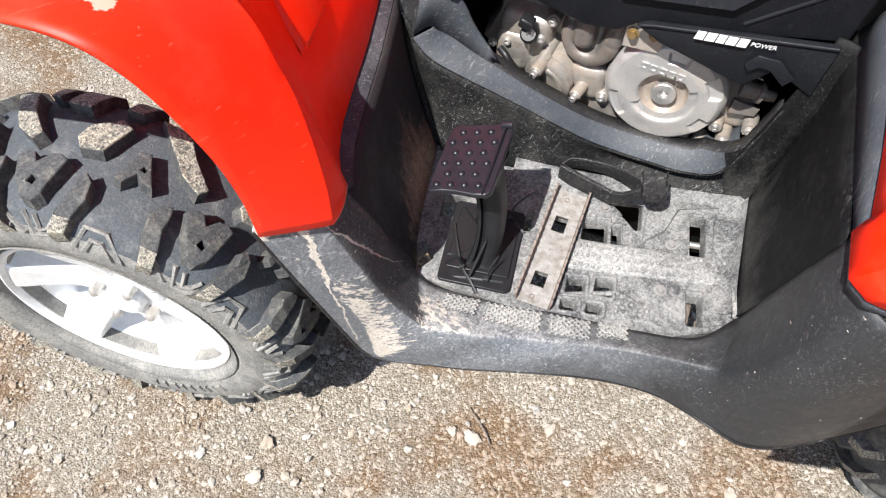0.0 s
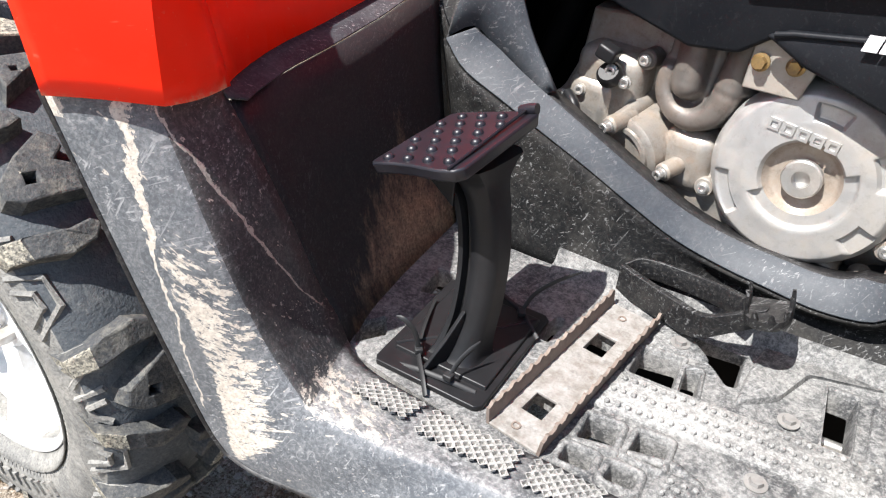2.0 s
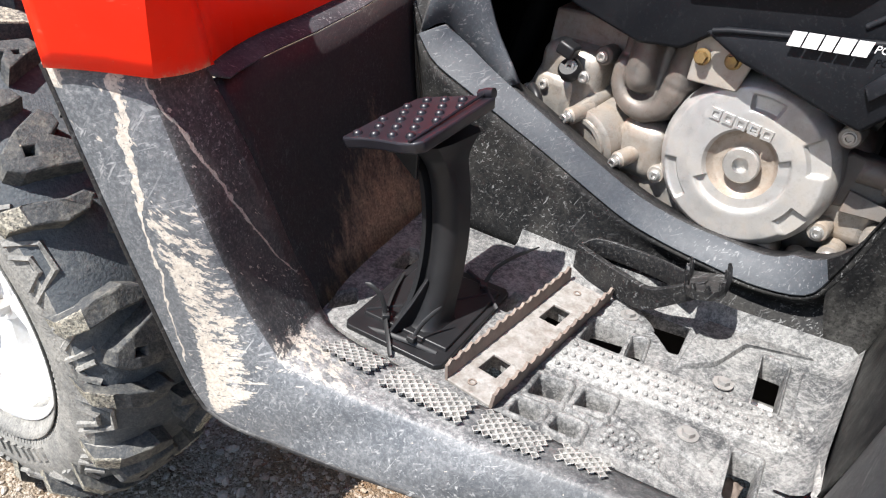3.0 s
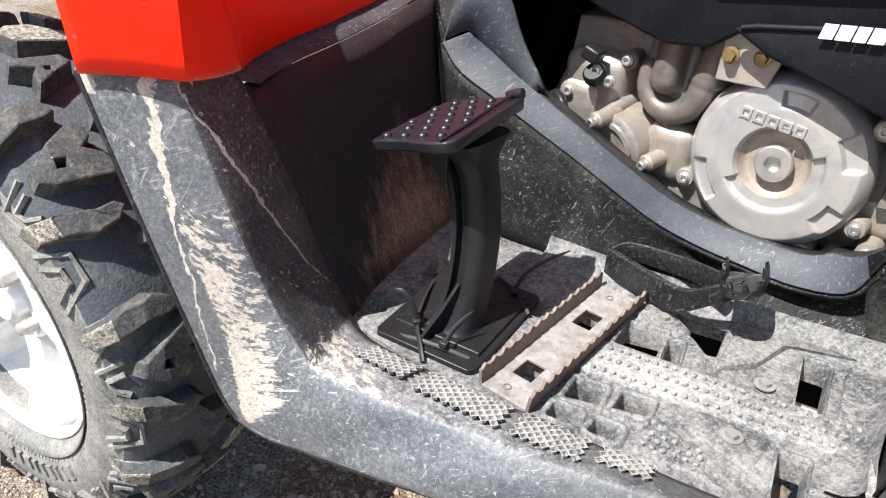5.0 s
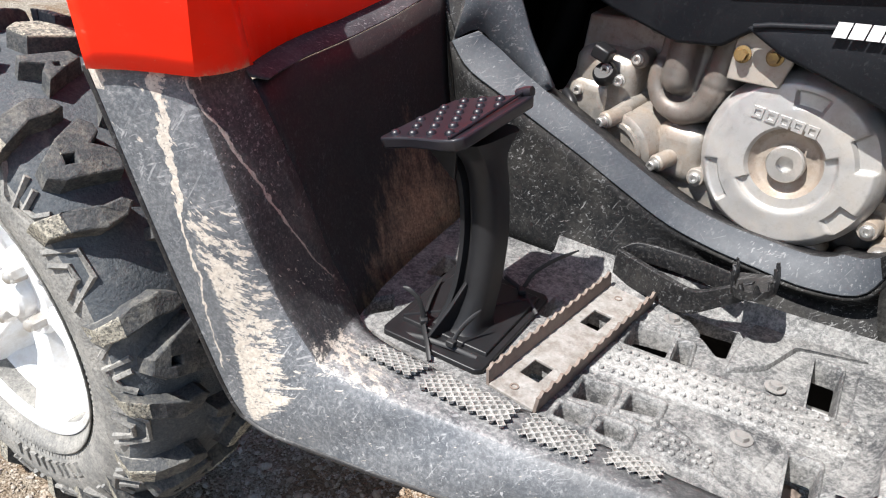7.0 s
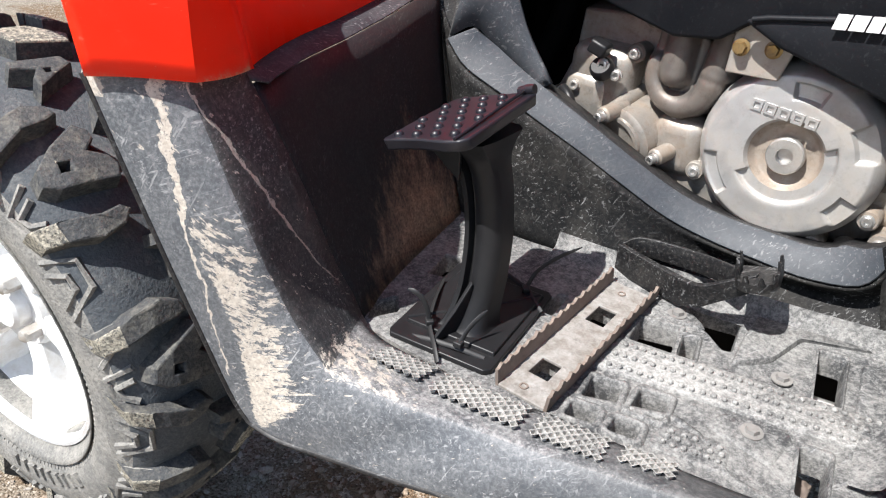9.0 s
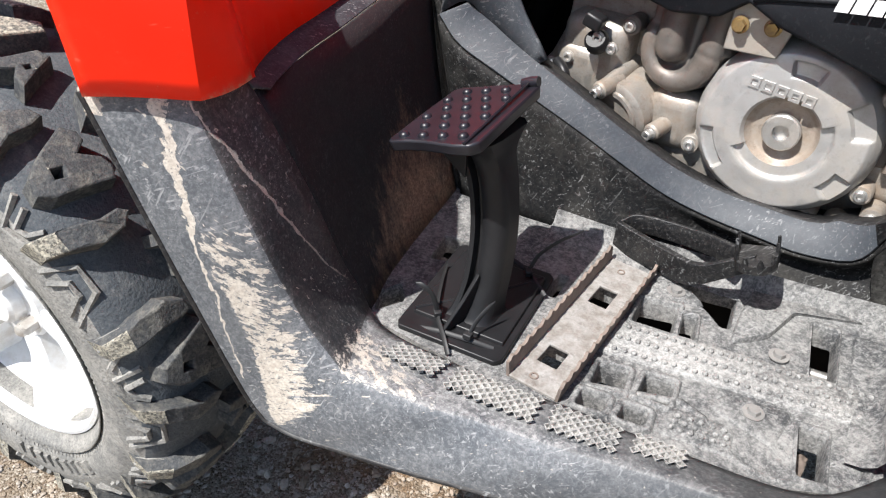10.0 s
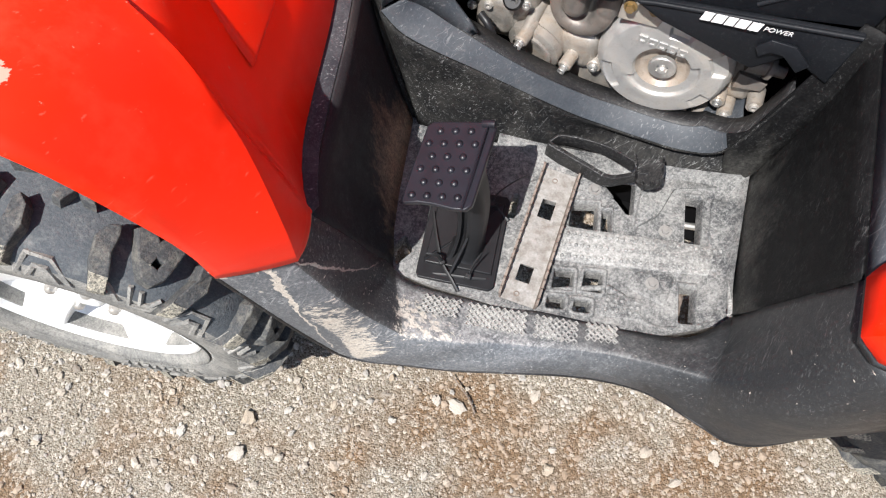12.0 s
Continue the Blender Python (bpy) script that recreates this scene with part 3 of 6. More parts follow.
# the shell runs on round the corner into the rear mud guard
REAR_IN = [(0.28, 0.06, 0.45), (0.286, 0.048, 0.52), (0.294, 0.03, 0.62), (0.302, 0.008, 0.735)]
REAR_CREASE = [(0.261, -0.044, 0.474), (0.279, -0.047, 0.54), (0.294, -0.05, 0.63), (0.304, -0.055, 0.735)]
REAR_OUT = [(0.29, -0.07, 0.36), (0.342, -0.078, 0.355), (0.405, -0.055, 0.36), (0.535, 0.03, 0.37)]
REAR_END = [(0.304, -0.055, 0.735), (0.33, -0.078, 0.735), (0.37, -0.083, 0.728), (0.41, -0.07, 0.722), (0.53, -0.02, 0.65), (0.535, 0.01, 0.48), (0.535, 0.03, 0.37)]
FACET_IN = [(-0.236, -0.082, 0.664), (-0.208, -0.058, 0.57), (-0.193, -0.037, 0.485), (-0.183, -0.026, 0.45), (-0.17, -0.027, 0.431)]


def build_lower_body():
    inner = smooth_line(FACET_IN, 16) + smooth_line(FLOOR_EDGE, 40)[1:] + smooth_line(REAR_IN, 19)[1:]
    crease = smooth_line(GUARD_IN, 16) + smooth_line(SILL_IN, 40)[1:] + smooth_line(REAR_CREASE, 19)[1:]
    outer = smooth_line(GUARD_OUT, 16) + smooth_line(SILL_OUT, 40)[1:] + smooth_line(REAR_OUT, 19)[1:]
    # rolled top lip, drawn in under the red fender
    mid = (inner[0] + crease[0] + outer[0]) / 3 + Vector((-0.02, 0.04, 0))
    for line in (inner, crease, outer):
        p = line[0]
        back = (mid - p).normalized()
        line[0:0] = [p + back * 0.012 + Vector((0, 0, 0.011)), p + back * 0.004 + Vector((0, 0, 0.009)), p + back * 0.0012 + Vector((0, 0, 0.004))]
    count = len(inner)
    turn = [max(0.0, (k - (count - 19)) / 18) for k in range(count)]  # 0 along the sill, 1 at the end of the rear guard
    r_in = [0.88 - 0.4 * min(1.0, e * 2.5) for e in turn]
    r_out = [0.1 + 0.12 * min(1.0, e * 2.5) for e in turn]
    end = smooth_line(REAR_END, 41)
    rows = []
    for f in (0.0, 0.25, 0.5, 0.72, 0.86):
        rows.append([a.lerp(b, f * r / 0.88) + Vector((0.2, -0.2, 0.8)) * 0.002 * math.sin(math.pi * f) for a, b, r in zip(inner, crease, r_in)])

    def flank(k, f):
        p = crease[k].lerp(outer[k], f) + Vector((0, -0.9, 0.2)) * 0.007 * math.sin(math.pi * f) * (1 - turn[k])
        return p + (end[round(f * 40)] - crease[-1].lerp(outer[-1], f)) * turn[k]

    for f in (0.3, 0.52, 0.75):  # rounded crease
        rows.append([inner[k].lerp(crease[k], r_in[k]) * (1 - f) ** 2 + crease[k] * 2 * f * (1 - f) + (crease[k].lerp(outer[k], 0.1) if k < count - 19 else flank(k, r_out[k])) * f * f for k in range(count)])
    for f in (0.12, 0.3, 0.5, 0.7, 0.85, 0.95, 1.0):
        rows.append([flank(k, 1 - (1 - f) * (1 - r_out[k]) / 0.9) for k in range(count)])
    shell = part("side_shell", loft_bm(rows), SHADED_FACET, bike, "worn black guard and sill, scratched, with dried tan splashes", 60, solid=0.004, offset=1)
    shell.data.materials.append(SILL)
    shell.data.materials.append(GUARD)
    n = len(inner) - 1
    # the facet turned to the footwell gets the shaded copy
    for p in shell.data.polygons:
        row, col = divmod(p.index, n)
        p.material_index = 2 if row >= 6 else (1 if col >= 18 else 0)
    uv = shell.data.uv_layers.new(name="UVMap")
    across = [0.0, 0.25, 0.5, 0.72, 0.86, 0.93, 1.0, 1.07, 1.12, 1.3, 1.5, 1.7, 1.85, 1.95, 2.0]
    for lp in shell.data.loops:
        row, col = divmod(lp.vertex_index, n + 1)
        u = (-0.022, -0.012, -0.004)[col] if col < 3 else min(col - 3, 15) * 0.02 + max(0, col - 18) * 0.012
        uv.data[lp.index].uv = (u, across[row])
    part("edge_bead", tube_bm([p + Vector((0, 0.001, 0)) for p in outer[3:]], 0.003, 6), WALL, bike, smooth=60)


WALL_TOP = [(-0.232, -0.092, 0.668), (-0.256, -0.05, 0.667), (-0.275, -0.002, 0.668), (-0.29, 0.064, 0.67), (-0.304, 0.14, 0.677), (-0.33, 0.25, 0.69)]
WALL_LOW = [(-0.18, -0.02, 0.418), (-0.197, 0.03, 0.418), (-0.212, 0.09, 0.418), (-0.226, 0.157, 0.418), (-0.238, 0.215, 0.418)]


def build_front_wall():
    top = polyline(WALL_TOP, 24)
    low = polyline(WALL_LOW, 24)
    lip = [p + Vector((0.016, -0.002, -0.013)) for p in top]
    top = [p + Vector((-0.014, 0.0, -0.002)) * min(1.0, i / 3) for i, p in enumerate(top)]
    part("trim_strip", loft_bm([[Vector((-0.237, -0.084, 0.666))] + top[2:], [Vector((-0.234, -0.083, 0.66))] + lip[2:]]), STRIP, bike, "grey worn plastic edge strip", 40, solid=0.002, bevel=0.0008)
    rows = between(lip, low, 8, 0.006, Vector((-1, 0, 0)))
    line = smooth_line(FACET_IN, 60)
    for row in rows:
        e = min(line, key=lambda p: abs(p.z - row[0].z))
        off = e + Vector((-0.005, -0.001, 0)) - row[0]
        off.z = 0
        for i in range(6):
            row[i] = row[i] + off * (1 - i / 6)
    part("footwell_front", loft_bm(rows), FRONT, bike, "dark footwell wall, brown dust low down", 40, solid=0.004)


BAND_LOW = [(-0.281, 0.232, 0.625), (-0.25, 0.226, 0.6), (-0.2, 0.228, 0.58), (-0.15, 0.239, 0.556), (-0.1, 0.247, 0.534), (-0.05, 0.257, 0.508), (0, 0.268, 0.483), (0.05, 0.274, 0.471), (0.1, 0.275, 0.468), (0.15, 0.276, 0.467), (0.197, 0.279, 0.479), (0.214, 0.277, 0.515), (0.228, 0.282, 0.568), (0.242, 0.292, 0.625)]
BAND_TOP = [(-0.256, 0.247, 0.64), (-0.235, 0.26, 0.622), (-0.195, 0.262, 0.6), (-0.15, 0.262, 0.582), (-0.1, 0.265, 0.56), (-0.05, 0.276, 0.532), (0, 0.29, 0.505), (0.05, 0.299, 0.491), (0.1, 0.299, 0.49), (0.15, 0.3, 0.492), (0.178, 0.3, 0.512), (0.196, 0.297, 0.545), (0.214, 0.296, 0.59), (0.232, 0.3, 0.635)]
BASE_IN = [(-0.225, 0.215, 0.418), (-0.2, 0.216, 0.418), (-0.17, 0.218, 0.418), (-0.13, 0.222, 0.418), (-0.1, 0.226, 0.418), (-0.05, 0.23, 0.418), (0, 0.236, 0.418), (0.05, 0.244, 0.418), (0.1, 0.252, 0.418), (0.15, 0.26, 0.418), (0.2, 0.27, 0.418), (0.235, 0.278, 0.418), (0.25, 0.282, 0.418), (0.268, 0.288, 0.42)]


def build_inner_wall():
    lo, hi, base = smooth_line(BAND_LOW, 48), smooth_line(BAND_TOP, 48), smooth_line(BASE_IN, 48)
    for k, (a, b) in enumerate(zip(hi, lo)):
        hi[k] = a.lerp(b, 0.9 * min(1.0, max(0.0, (k - 35) / 7)))
    wall = []
    for k in range(11):
        f = k / 10
        wall.append([a.lerp(b, f) + Vector((0, 1, 0)) * math.sin(math.pi * min(1, f * 1.15)) * (0.004 + 0.02 * min(1.0, max(0.0, (a.x + 0.02) / 0.08))) for a, b in zip(lo, base)])
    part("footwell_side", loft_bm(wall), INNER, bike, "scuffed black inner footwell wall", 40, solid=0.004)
    part("opening_rim", loft_bm(between(hi, lo, 2)), BAND, bike, "grey worn rim of the engine opening", 25, solid=0.004, bevel=0.0015)
    rim = bpy.data.objects["opening_rim"]
    rim.data.materials.append(REAR)
    for p in rim.data.polygons:
        p.material_index = 1 if p.index % 47 >= 39 else 0
    inner = [p + Vector((0, 0.03, -0.006)) for p in hi]
    part("opening_flange", loft_bm([hi, inner]), WALL, bike, smooth=40, solid=0.003)
    # dusty ledge below the generator, seen through the opening
    ledge = hi[24:42]
    part("opening_ledge", loft_bm([[p + Vector((0, d, -h)) for p in ledge] for d, h in ((0.004, 0.008), (0.03, 0.012), (0.06, 0.024), (0.1, 0.028))]), BAND, bike, "grey dusty ledge inside the engine opening", 40, solid=0.003)
    # panel that closes the corner between the opening and the rear wall
    a = smooth_line([(0.236, 0.279, 0.416), (0.214, 0.281, 0.475), (0.212, 0.279, 0.51), (0.226, 0.284, 0.568), (0.24, 0.294, 0.625), (0.252, 0.302, 0.68), (0.262, 0.306, 0.745)], 20)
    b = smooth_line([(0.266, 0.284, 0.418), (0.269, 0.285, 0.47), (0.273, 0.286, 0.51), (0.278, 0.288, 0.568), (0.283, 0.29, 0.625), (0.287, 0.292, 0.68), (0.29, 0.296, 0.745)], 20)
    part("rear_corner_panel", loft_bm(between(a, b, 4, 0.003, Vector((0.7, 0.7, 0)))), REAR, bike, smooth=60, solid=0.003)
    # curved web above the rim's front end
    low = smooth_line([(-0.281, 0.234, 0.627), (-0.256, 0.249, 0.641), (-0.228, 0.258, 0.617), (-0.196, 0.262, 0.601), (-0.166, 0.263, 0.59)], 14)
    top = smooth_line([(-0.272, 0.246, 0.7), (-0.24, 0.258, 0.71), (-0.215, 0.264, 0.682), (-0.196, 0.268, 0.64), (-0.16, 0.266, 0.593)], 14)
    part("rim_web", loft_bm([low, [a.lerp(b, 0.5) + Vector((0, 0.004, 0)) for a, b in zip(low, top)], top]), BAND, bike, smooth=50, solid=0.004)
    # post that closes the corner between front and inner wall
    a = polyline([(-0.324, 0.251, 0.682), (-0.236, 0.217, 0.414)], 6)
    b = polyline([(-0.28, 0.235, 0.628), (-0.222, 0.217, 0.414)], 6)
    part("corner_post", loft_bm([[p + Vector((-0.006, 0.004, 0)) for p in a], b]), INNER, bike, solid=0.003)
    # web that closes the corner between front wall and opening
    part("corner_web", faces_bm([(-0.33, 0.25, 0.69), (-0.281, 0.232, 0.625), (-0.265, 0.262, 0.66), (-0.29, 0.27, 0.7), (-0.225, 0.215, 0.418), (-0.29, 0.24, 0.6)], [(0, 5, 1, 2, 3), (5, 4, 1)]), WALL, bike, solid=0.004)


def build_rear_wall():
    top = smooth_line([(0.287, 0.34, 0.735), (0.293, 0.22, 0.735), (0.299, 0.11, 0.733), (0.302, 0.008, 0.735)], 14)
    low = smooth_line([(0.264, 0.287, 0.42), (0.269, 0.2, 0.425), (0.275, 0.12, 0.435), (0.28, 0.06, 0.45)], 14)
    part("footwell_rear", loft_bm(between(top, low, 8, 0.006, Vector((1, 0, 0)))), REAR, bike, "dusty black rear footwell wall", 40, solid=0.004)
    # dusty bead where the floor turns up into the wall
    part("floor_cove", tube_bm([p + Vector((-0.0025, 0, 0.0015)) for p in low], 0.0055, 10), PATCH, bike, "pale dusty bead along the rear wall", 60)
    # strip and red panel above
    def knots(points):
        pts = [Vector(p) for p in points]
        return [u.lerp(w, k / 4) for u, w in zip(pts, pts[1:]) for k in range(4)] + [pts[-1]]

    inn = knots([(0.287, 0.34, 0.735), (0.293, 0.22, 0.735), (0.299, 0.11, 0.733), (0.303, 0.022, 0.735), (0.302, 0.006, 0.735), (0.303, -0.057, 0.735), (0.318, -0.073, 0.735), (0.405, -0.075, 0.722)])
    out = knots([(0.307, 0.33, 0.8), (0.309, 0.21, 0.79), (0.312, 0.1, 0.775), (0.314, 0.022, 0.756), (0.3, 0.002, 0.748), (0.299, -0.058, 0.753), (0.317, -0.072, 0.75), (0.408, -0.074, 0.74)])
    part("rear_trim_strip", loft_bm([inn, out]), BAND, bike, "grey worn plastic edge strip", 40, solid=0.003)
    up = knots([(0.37, 0.33, 0.98), (0.38, 0.21, 0.96), (0.385, 0.1, 0.93), (0.382, 0.03, 0.905), (0.376, 0.005, 0.895), (0.38, -0.055, 0.87), (0.41, -0.09, 0.85), (0.5, -0.09, 0.83)])
    part("rear_fender", loft_bm(between(up, out, 6, 0.002, Vector((-0.6, -0.5, 0.5)))), RED, bike, "glossy red rear fender", 30, solid=0.004)
    # unseen flare reaching out over the rear wheel, added to shade the tyre
    near = smooth_line([(0.43, -0.06, 0.79), (0.53, 0.14, 0.88), (0.66, 0.26, 0.91), (0.85, 0.28, 0.91), (1.06, 0.28, 0.85)], 18)
    rim = smooth_line([(0.34, -0.32, 0.7), (0.48, -0.32, 0.775), (0.66, -0.255, 0.84), (0.85, -0.255, 0.85), (1.08, -0.24, 0.76)], 18)
    part("rear_fender_flare", loft_bm(between(near, rim, 6, 0.012, Vector((0, 0, 1)))), RED, bike, smooth=50, solid=0.004)
    # printed mark: white outlined field with a red line and dark bars
    def on(y, f, d):
        k = next(k for k in range(len(out) - 1) if out[k].y >= y >= out[k + 1].y)
        w = (out[k].y - y) / (out[k].y - out[k + 1].y)
        return out[k].lerp(out[k + 1], w).lerp(up[k].lerp(up[k + 1], w), f) + Vector((-0.85, -0.1, 0.5)) * d

    def printed(pts, d):
        return faces_bm([on(y, f, d) for y, f in pts], [tuple(range(len(pts)))])

    field = [(0.098, 0.38), (0.25, 0.38), (0.25, 0.72), (0.083, 0.72), (0.073, 0.54), (0.08, 0.46)]
    decal = part("fender_decal", printed(field, 0.007), WHITE, bike, "white printed mark with dark bars", solid=0.0008)
    for pts, mat in (([(0.104, 0.405), (0.248, 0.405), (0.248, 0.425), (0.106, 0.425), (0.09, 0.47), (0.087, 0.455)], RED),
                     ([(0.1, 0.47), (0.118, 0.47), (0.104, 0.56), (0.088, 0.56)], BLACK), ([(0.126, 0.47), (0.15, 0.47), (0.136, 0.56), (0.112, 0.56)], BLACK),
                     ([(0.095, 0.6), (0.12, 0.6), (0.115, 0.69), (0.092, 0.69)], BLACK)):
        part("printed_bar", printed(pts, 0.0082), mat, decal, solid=0.0004)


# ---- footwell floor ----
FZ = 0.42
HOLES = [  # openings of the floor, as outlines
    [(0.04, 0.126), (0.035, 0.164), (0.07, 0.176), (0.079, 0.133)],
    [(0.085, 0.134), (0.078, 0.166), (0.091, 0.171), (0.1, 0.137)],
    [(0.044, 0.026), (0.04, 0.054), (0.066, 0.061), (0.071, 0.033)],
    [(0.083, 0.038), (0.081, 0.067), (0.105, 0.073), (0.11, 0.043)],
    [(0.044, -0.004), (0.042, 0.014), (0.064, 0.019), (0.067, 0.002)],
    [(0.08, 0.004), (0.079, 0.021), (0.099, 0.026), (0.102, 0.009)],
    [(0.07, 0.204), (0.064, 0.225), (0.112, 0.238), (0.122, 0.178), (0.113, 0.174), (0.095, 0.19)],
    [(0.202, 0.157), (0.188, 0.232), (0.212, 0.236), (0.223, 0.162)],
    [(0.22, 0.038), (0.21, 0.089), (0.232, 0.095), (0.24, 0.043)],
    [(-0.014, 0.114), (-0.017, 0.162), (0.017, 0.164), (0.019, 0.116)],
    [(-0.013, 0.012), (-0.015, 0.055), (0.016, 0.056), (0.018, 0.013)],
    [(-0.05, 0.11), (-0.052, 0.148), (-0.042, 0.15), (-0.038, 0.111)],
    [(-0.172, -0.016), (-0.186, 0.005), (-0.176, 0.03), (-0.158, 0.012)],
    [(-0.178, 0.085), (-0.188, 0.128), (-0.15, 0.14), (-0.145, 0.1)],
]


CONTOUR_B = [(0.034, 0.019), (0.118, 0.056), (0.14, 0.05), (0.176, 0.022), (0.2, 0.021), (0.246, 0.04), (0.266, 0.062), (0.27, 0.09)]


def rounded(poly, r, n=3):
    """An outline with its corners rounded off."""
    pts = [Vector(p) for p in poly]
    out = []
    for k, p in enumerate(pts):
        a, b = pts[k - 1] - p, pts[(k + 1) % len(pts)] - p
        q, w = p + a.normalized() * min(r, a.length * 0.4), p + b.normalized() * min(r, b.length * 0.4)
        for i in range(n + 1):
            f = i / n
            out.append(q * (1 - f) ** 2 + p * 2 * f * (1 - f) + w * f * f)
    return out


def outset(poly, d):
    """The outline drawn out by d from its middle."""
    c = sum(poly, Vector((0, 0))) / len(poly)
    return [p + (p - c).normalized() * d for p in poly]


def build_floor():
    deep = 0.022
    border = [(-0.26, -0.03), (0.02, -0.026), (0.12, -0.012), (0.2, 0.01), (0.285, 0.06), (0.288, 0.3), (0.1, 0.27), (-0.26, 0.22)]
    bm = bmesh.new()
    holes = [rounded(h, 0.0035) for h in HOLES]
    for z, grow in ((FZ, 0.002), (FZ - deep, -0.0015)):
        edges = []
        for loop in [[Vector(p) for p in border]] + [outset(h, grow) for h in holes]:
            vs = [bm.verts.new((p.x, p.y, z)) for p in loop]
            edges += [bm.edges.new((u, w)) for u, w in zip(vs, vs[1:] + vs[:1])]
        bmesh.ops.triangle_fill(bm, edges=edges, use_beauty=True)
    for h in holes:
        rings = [[bm.verts.new((p.x, p.y, z)) for p in outset(h, g)] for z, g in ((FZ, 0.002), (FZ - 0.0016, 0.0006), (FZ - 0.004, 0.0), (FZ - deep, -0.0015))]
        for u, w in zip(rings, rings[1:]):
            for k in range(len(h)):
                bm.faces.new((u[k], u[(k + 1) % len(h)], w[(k + 1) % len(h)], w[k]))
    rim = [Vector(p) for p in border]
    for p, q in zip(rim, rim[1:] + rim[:1]):
        bm.faces.new([bm.verts.new((v.x, v.y, z)) for v, z in ((p, FZ), (q, FZ), (q, FZ - deep), (p, FZ - deep))])
    bmesh.ops.remove_doubles(bm, verts=bm.verts, dist=0.0001)
    floor = part("footwell_floor", bm, FLOOR, bike, "black plastic footwell floor under pale dust", smooth=40)
    # thick moulded rims round the openings
    for h in HOLES[:6] + HOLES[7:9]:
        h = rounded(h, 0.0035)
        bm = bmesh.new()
        rings = [[bm.verts.new((p.x, p.y, FZ + z)) for p in outset(h, g)] for g, z in ((0.009, -0.0005), (0.0065, 0.0032), (0.003, 0.0036), (0.0012, 0.002), (0.0008, -0.004))]
        for u, w in zip(rings, rings[1:]):
            for k in range(len(h)):
                bm.faces.new((u[k], u[(k + 1) % len(h)], w[(k + 1) % len(h)], w[k]))
        part("hole_rim", bm, FLOOR, floor, smooth=60)
    # raised tread plates and contours
    def plate(poly, h, name="raised_plate", mat=FLOOR):
        poly = rounded(poly, 0.006)
        bm = bmesh.new()
        rings = [[bm.verts.new((p.x, p.y, FZ + z)) for p in outset(poly, g)] for g, z in ((0.004, -0.001), (0.001, h * 0.8), (-0.0008, h))]
        for u, w in zip(rings, rings[1:]):
            for k in range(len(poly)):
                bm.faces.new((u[k], u[(k + 1) % len(poly)], w[(k + 1) % len(poly)], w[k]))
        bm.faces.new(rings[-1])
        return part(name, bm, mat, floor, smooth=50)

    plate([(0.034, 0.068), (0.272, 0.127), (0.266, 0.17), (0.032, 0.122)], 0.003, mat=GRIP)
    plate([(0.112, 0.012), (0.168, 0.023), (0.164, 0.052), (0.114, 0.043)], 0.002)
    plate([(0.13, 0.156), (0.157, 0.188), (0.168, 0.236), (0.23, 0.262), (0.17, 0.26), (0.125, 0.25), (0.127, 0.19)], 0.006)
    plate([(0.034, 0.184), (0.056, 0.178), (0.088, 0.194), (0.058, 0.214), (0.034, 0.216)], 0.003)
    plate([(0.14, 0.066), (0.195, 0.056), (0.2, 0.1), (0.15, 0.09)], 0.0022)
    plate([(0.236, 0.165), (0.262, 0.17), (0.25, 0.245), (0.226, 0.24)], 0.004)
    part("contour_edge", tube_bm([(x, y, FZ - 0.0022) for x, y in CONTOUR_B], 0.0045, 8), FLOOR, floor, smooth=60)
    # sloped, dusty fillets where the floor runs up into the walls
    foot = smooth_line(BASE_IN[4:], 30)
    rows = [[p + Vector((0, -a, b + 0.002)) for p in foot] for a, b in ((0.03, 0.0), (0.016, 0.003), (0.007, 0.009), (0.001, 0.024))]
    part("floor_fillet", loft_bm(rows), FLOOR, floor, smooth=60)
    foot = smooth_line([(0.262, 0.284, 0.42), (0.266, 0.2, 0.42), (0.27, 0.12, 0.421), (0.274, 0.07, 0.424)], 20)
    rows = [[p + Vector((-a, 0, b + 0.002)) for p in foot] for a, b in ((0.026, 0.0), (0.013, 0.003), (0.005, 0.01), (-0.001, 0.026))]
    part("floor_fillet", loft_bm(rows), FLOOR, floor, smooth=60)
    # rows of small round studs
    rnd = random.Random(5)
    bm = bmesh.new()
    rows = [((0.042, 0.113), (0.262, 0.163), 27), ((0.04, 0.095), (0.264, 0.149), 27), ((0.043, 0.077), (0.267, 0.134), 26), ((0.12, 0.02), (0.163, 0.03), 6), ((0.121, 0.028), (0.163, 0.0375), 6), ((0.122, 0.036), (0.159, 0.045), 5)]
    for a, b, n in rows:
        for k in range(n):
            p = Vector((*a, 0)).lerp(Vector((*b, 0)), k / (n - 1)) + Vector((rnd.uniform(-0.0004, 0.0004), rnd.uniform(-0.0004, 0.0004), FZ + (0.0028 if n > 20 else 0.0018)))
            lathe_bm([(0.0028, -0.0005), (0.0026, 0.0024), (0.0016, 0.0035), (0, 0.0036)], 7, Matrix.Translation(p) @ Matrix.Rotation(rnd.uniform(0, 1), 4, "Z"), bm)
    tagged(part("tread_studs", bm, GRIP, floor, "rows of small grip studs"), kind="stuff")
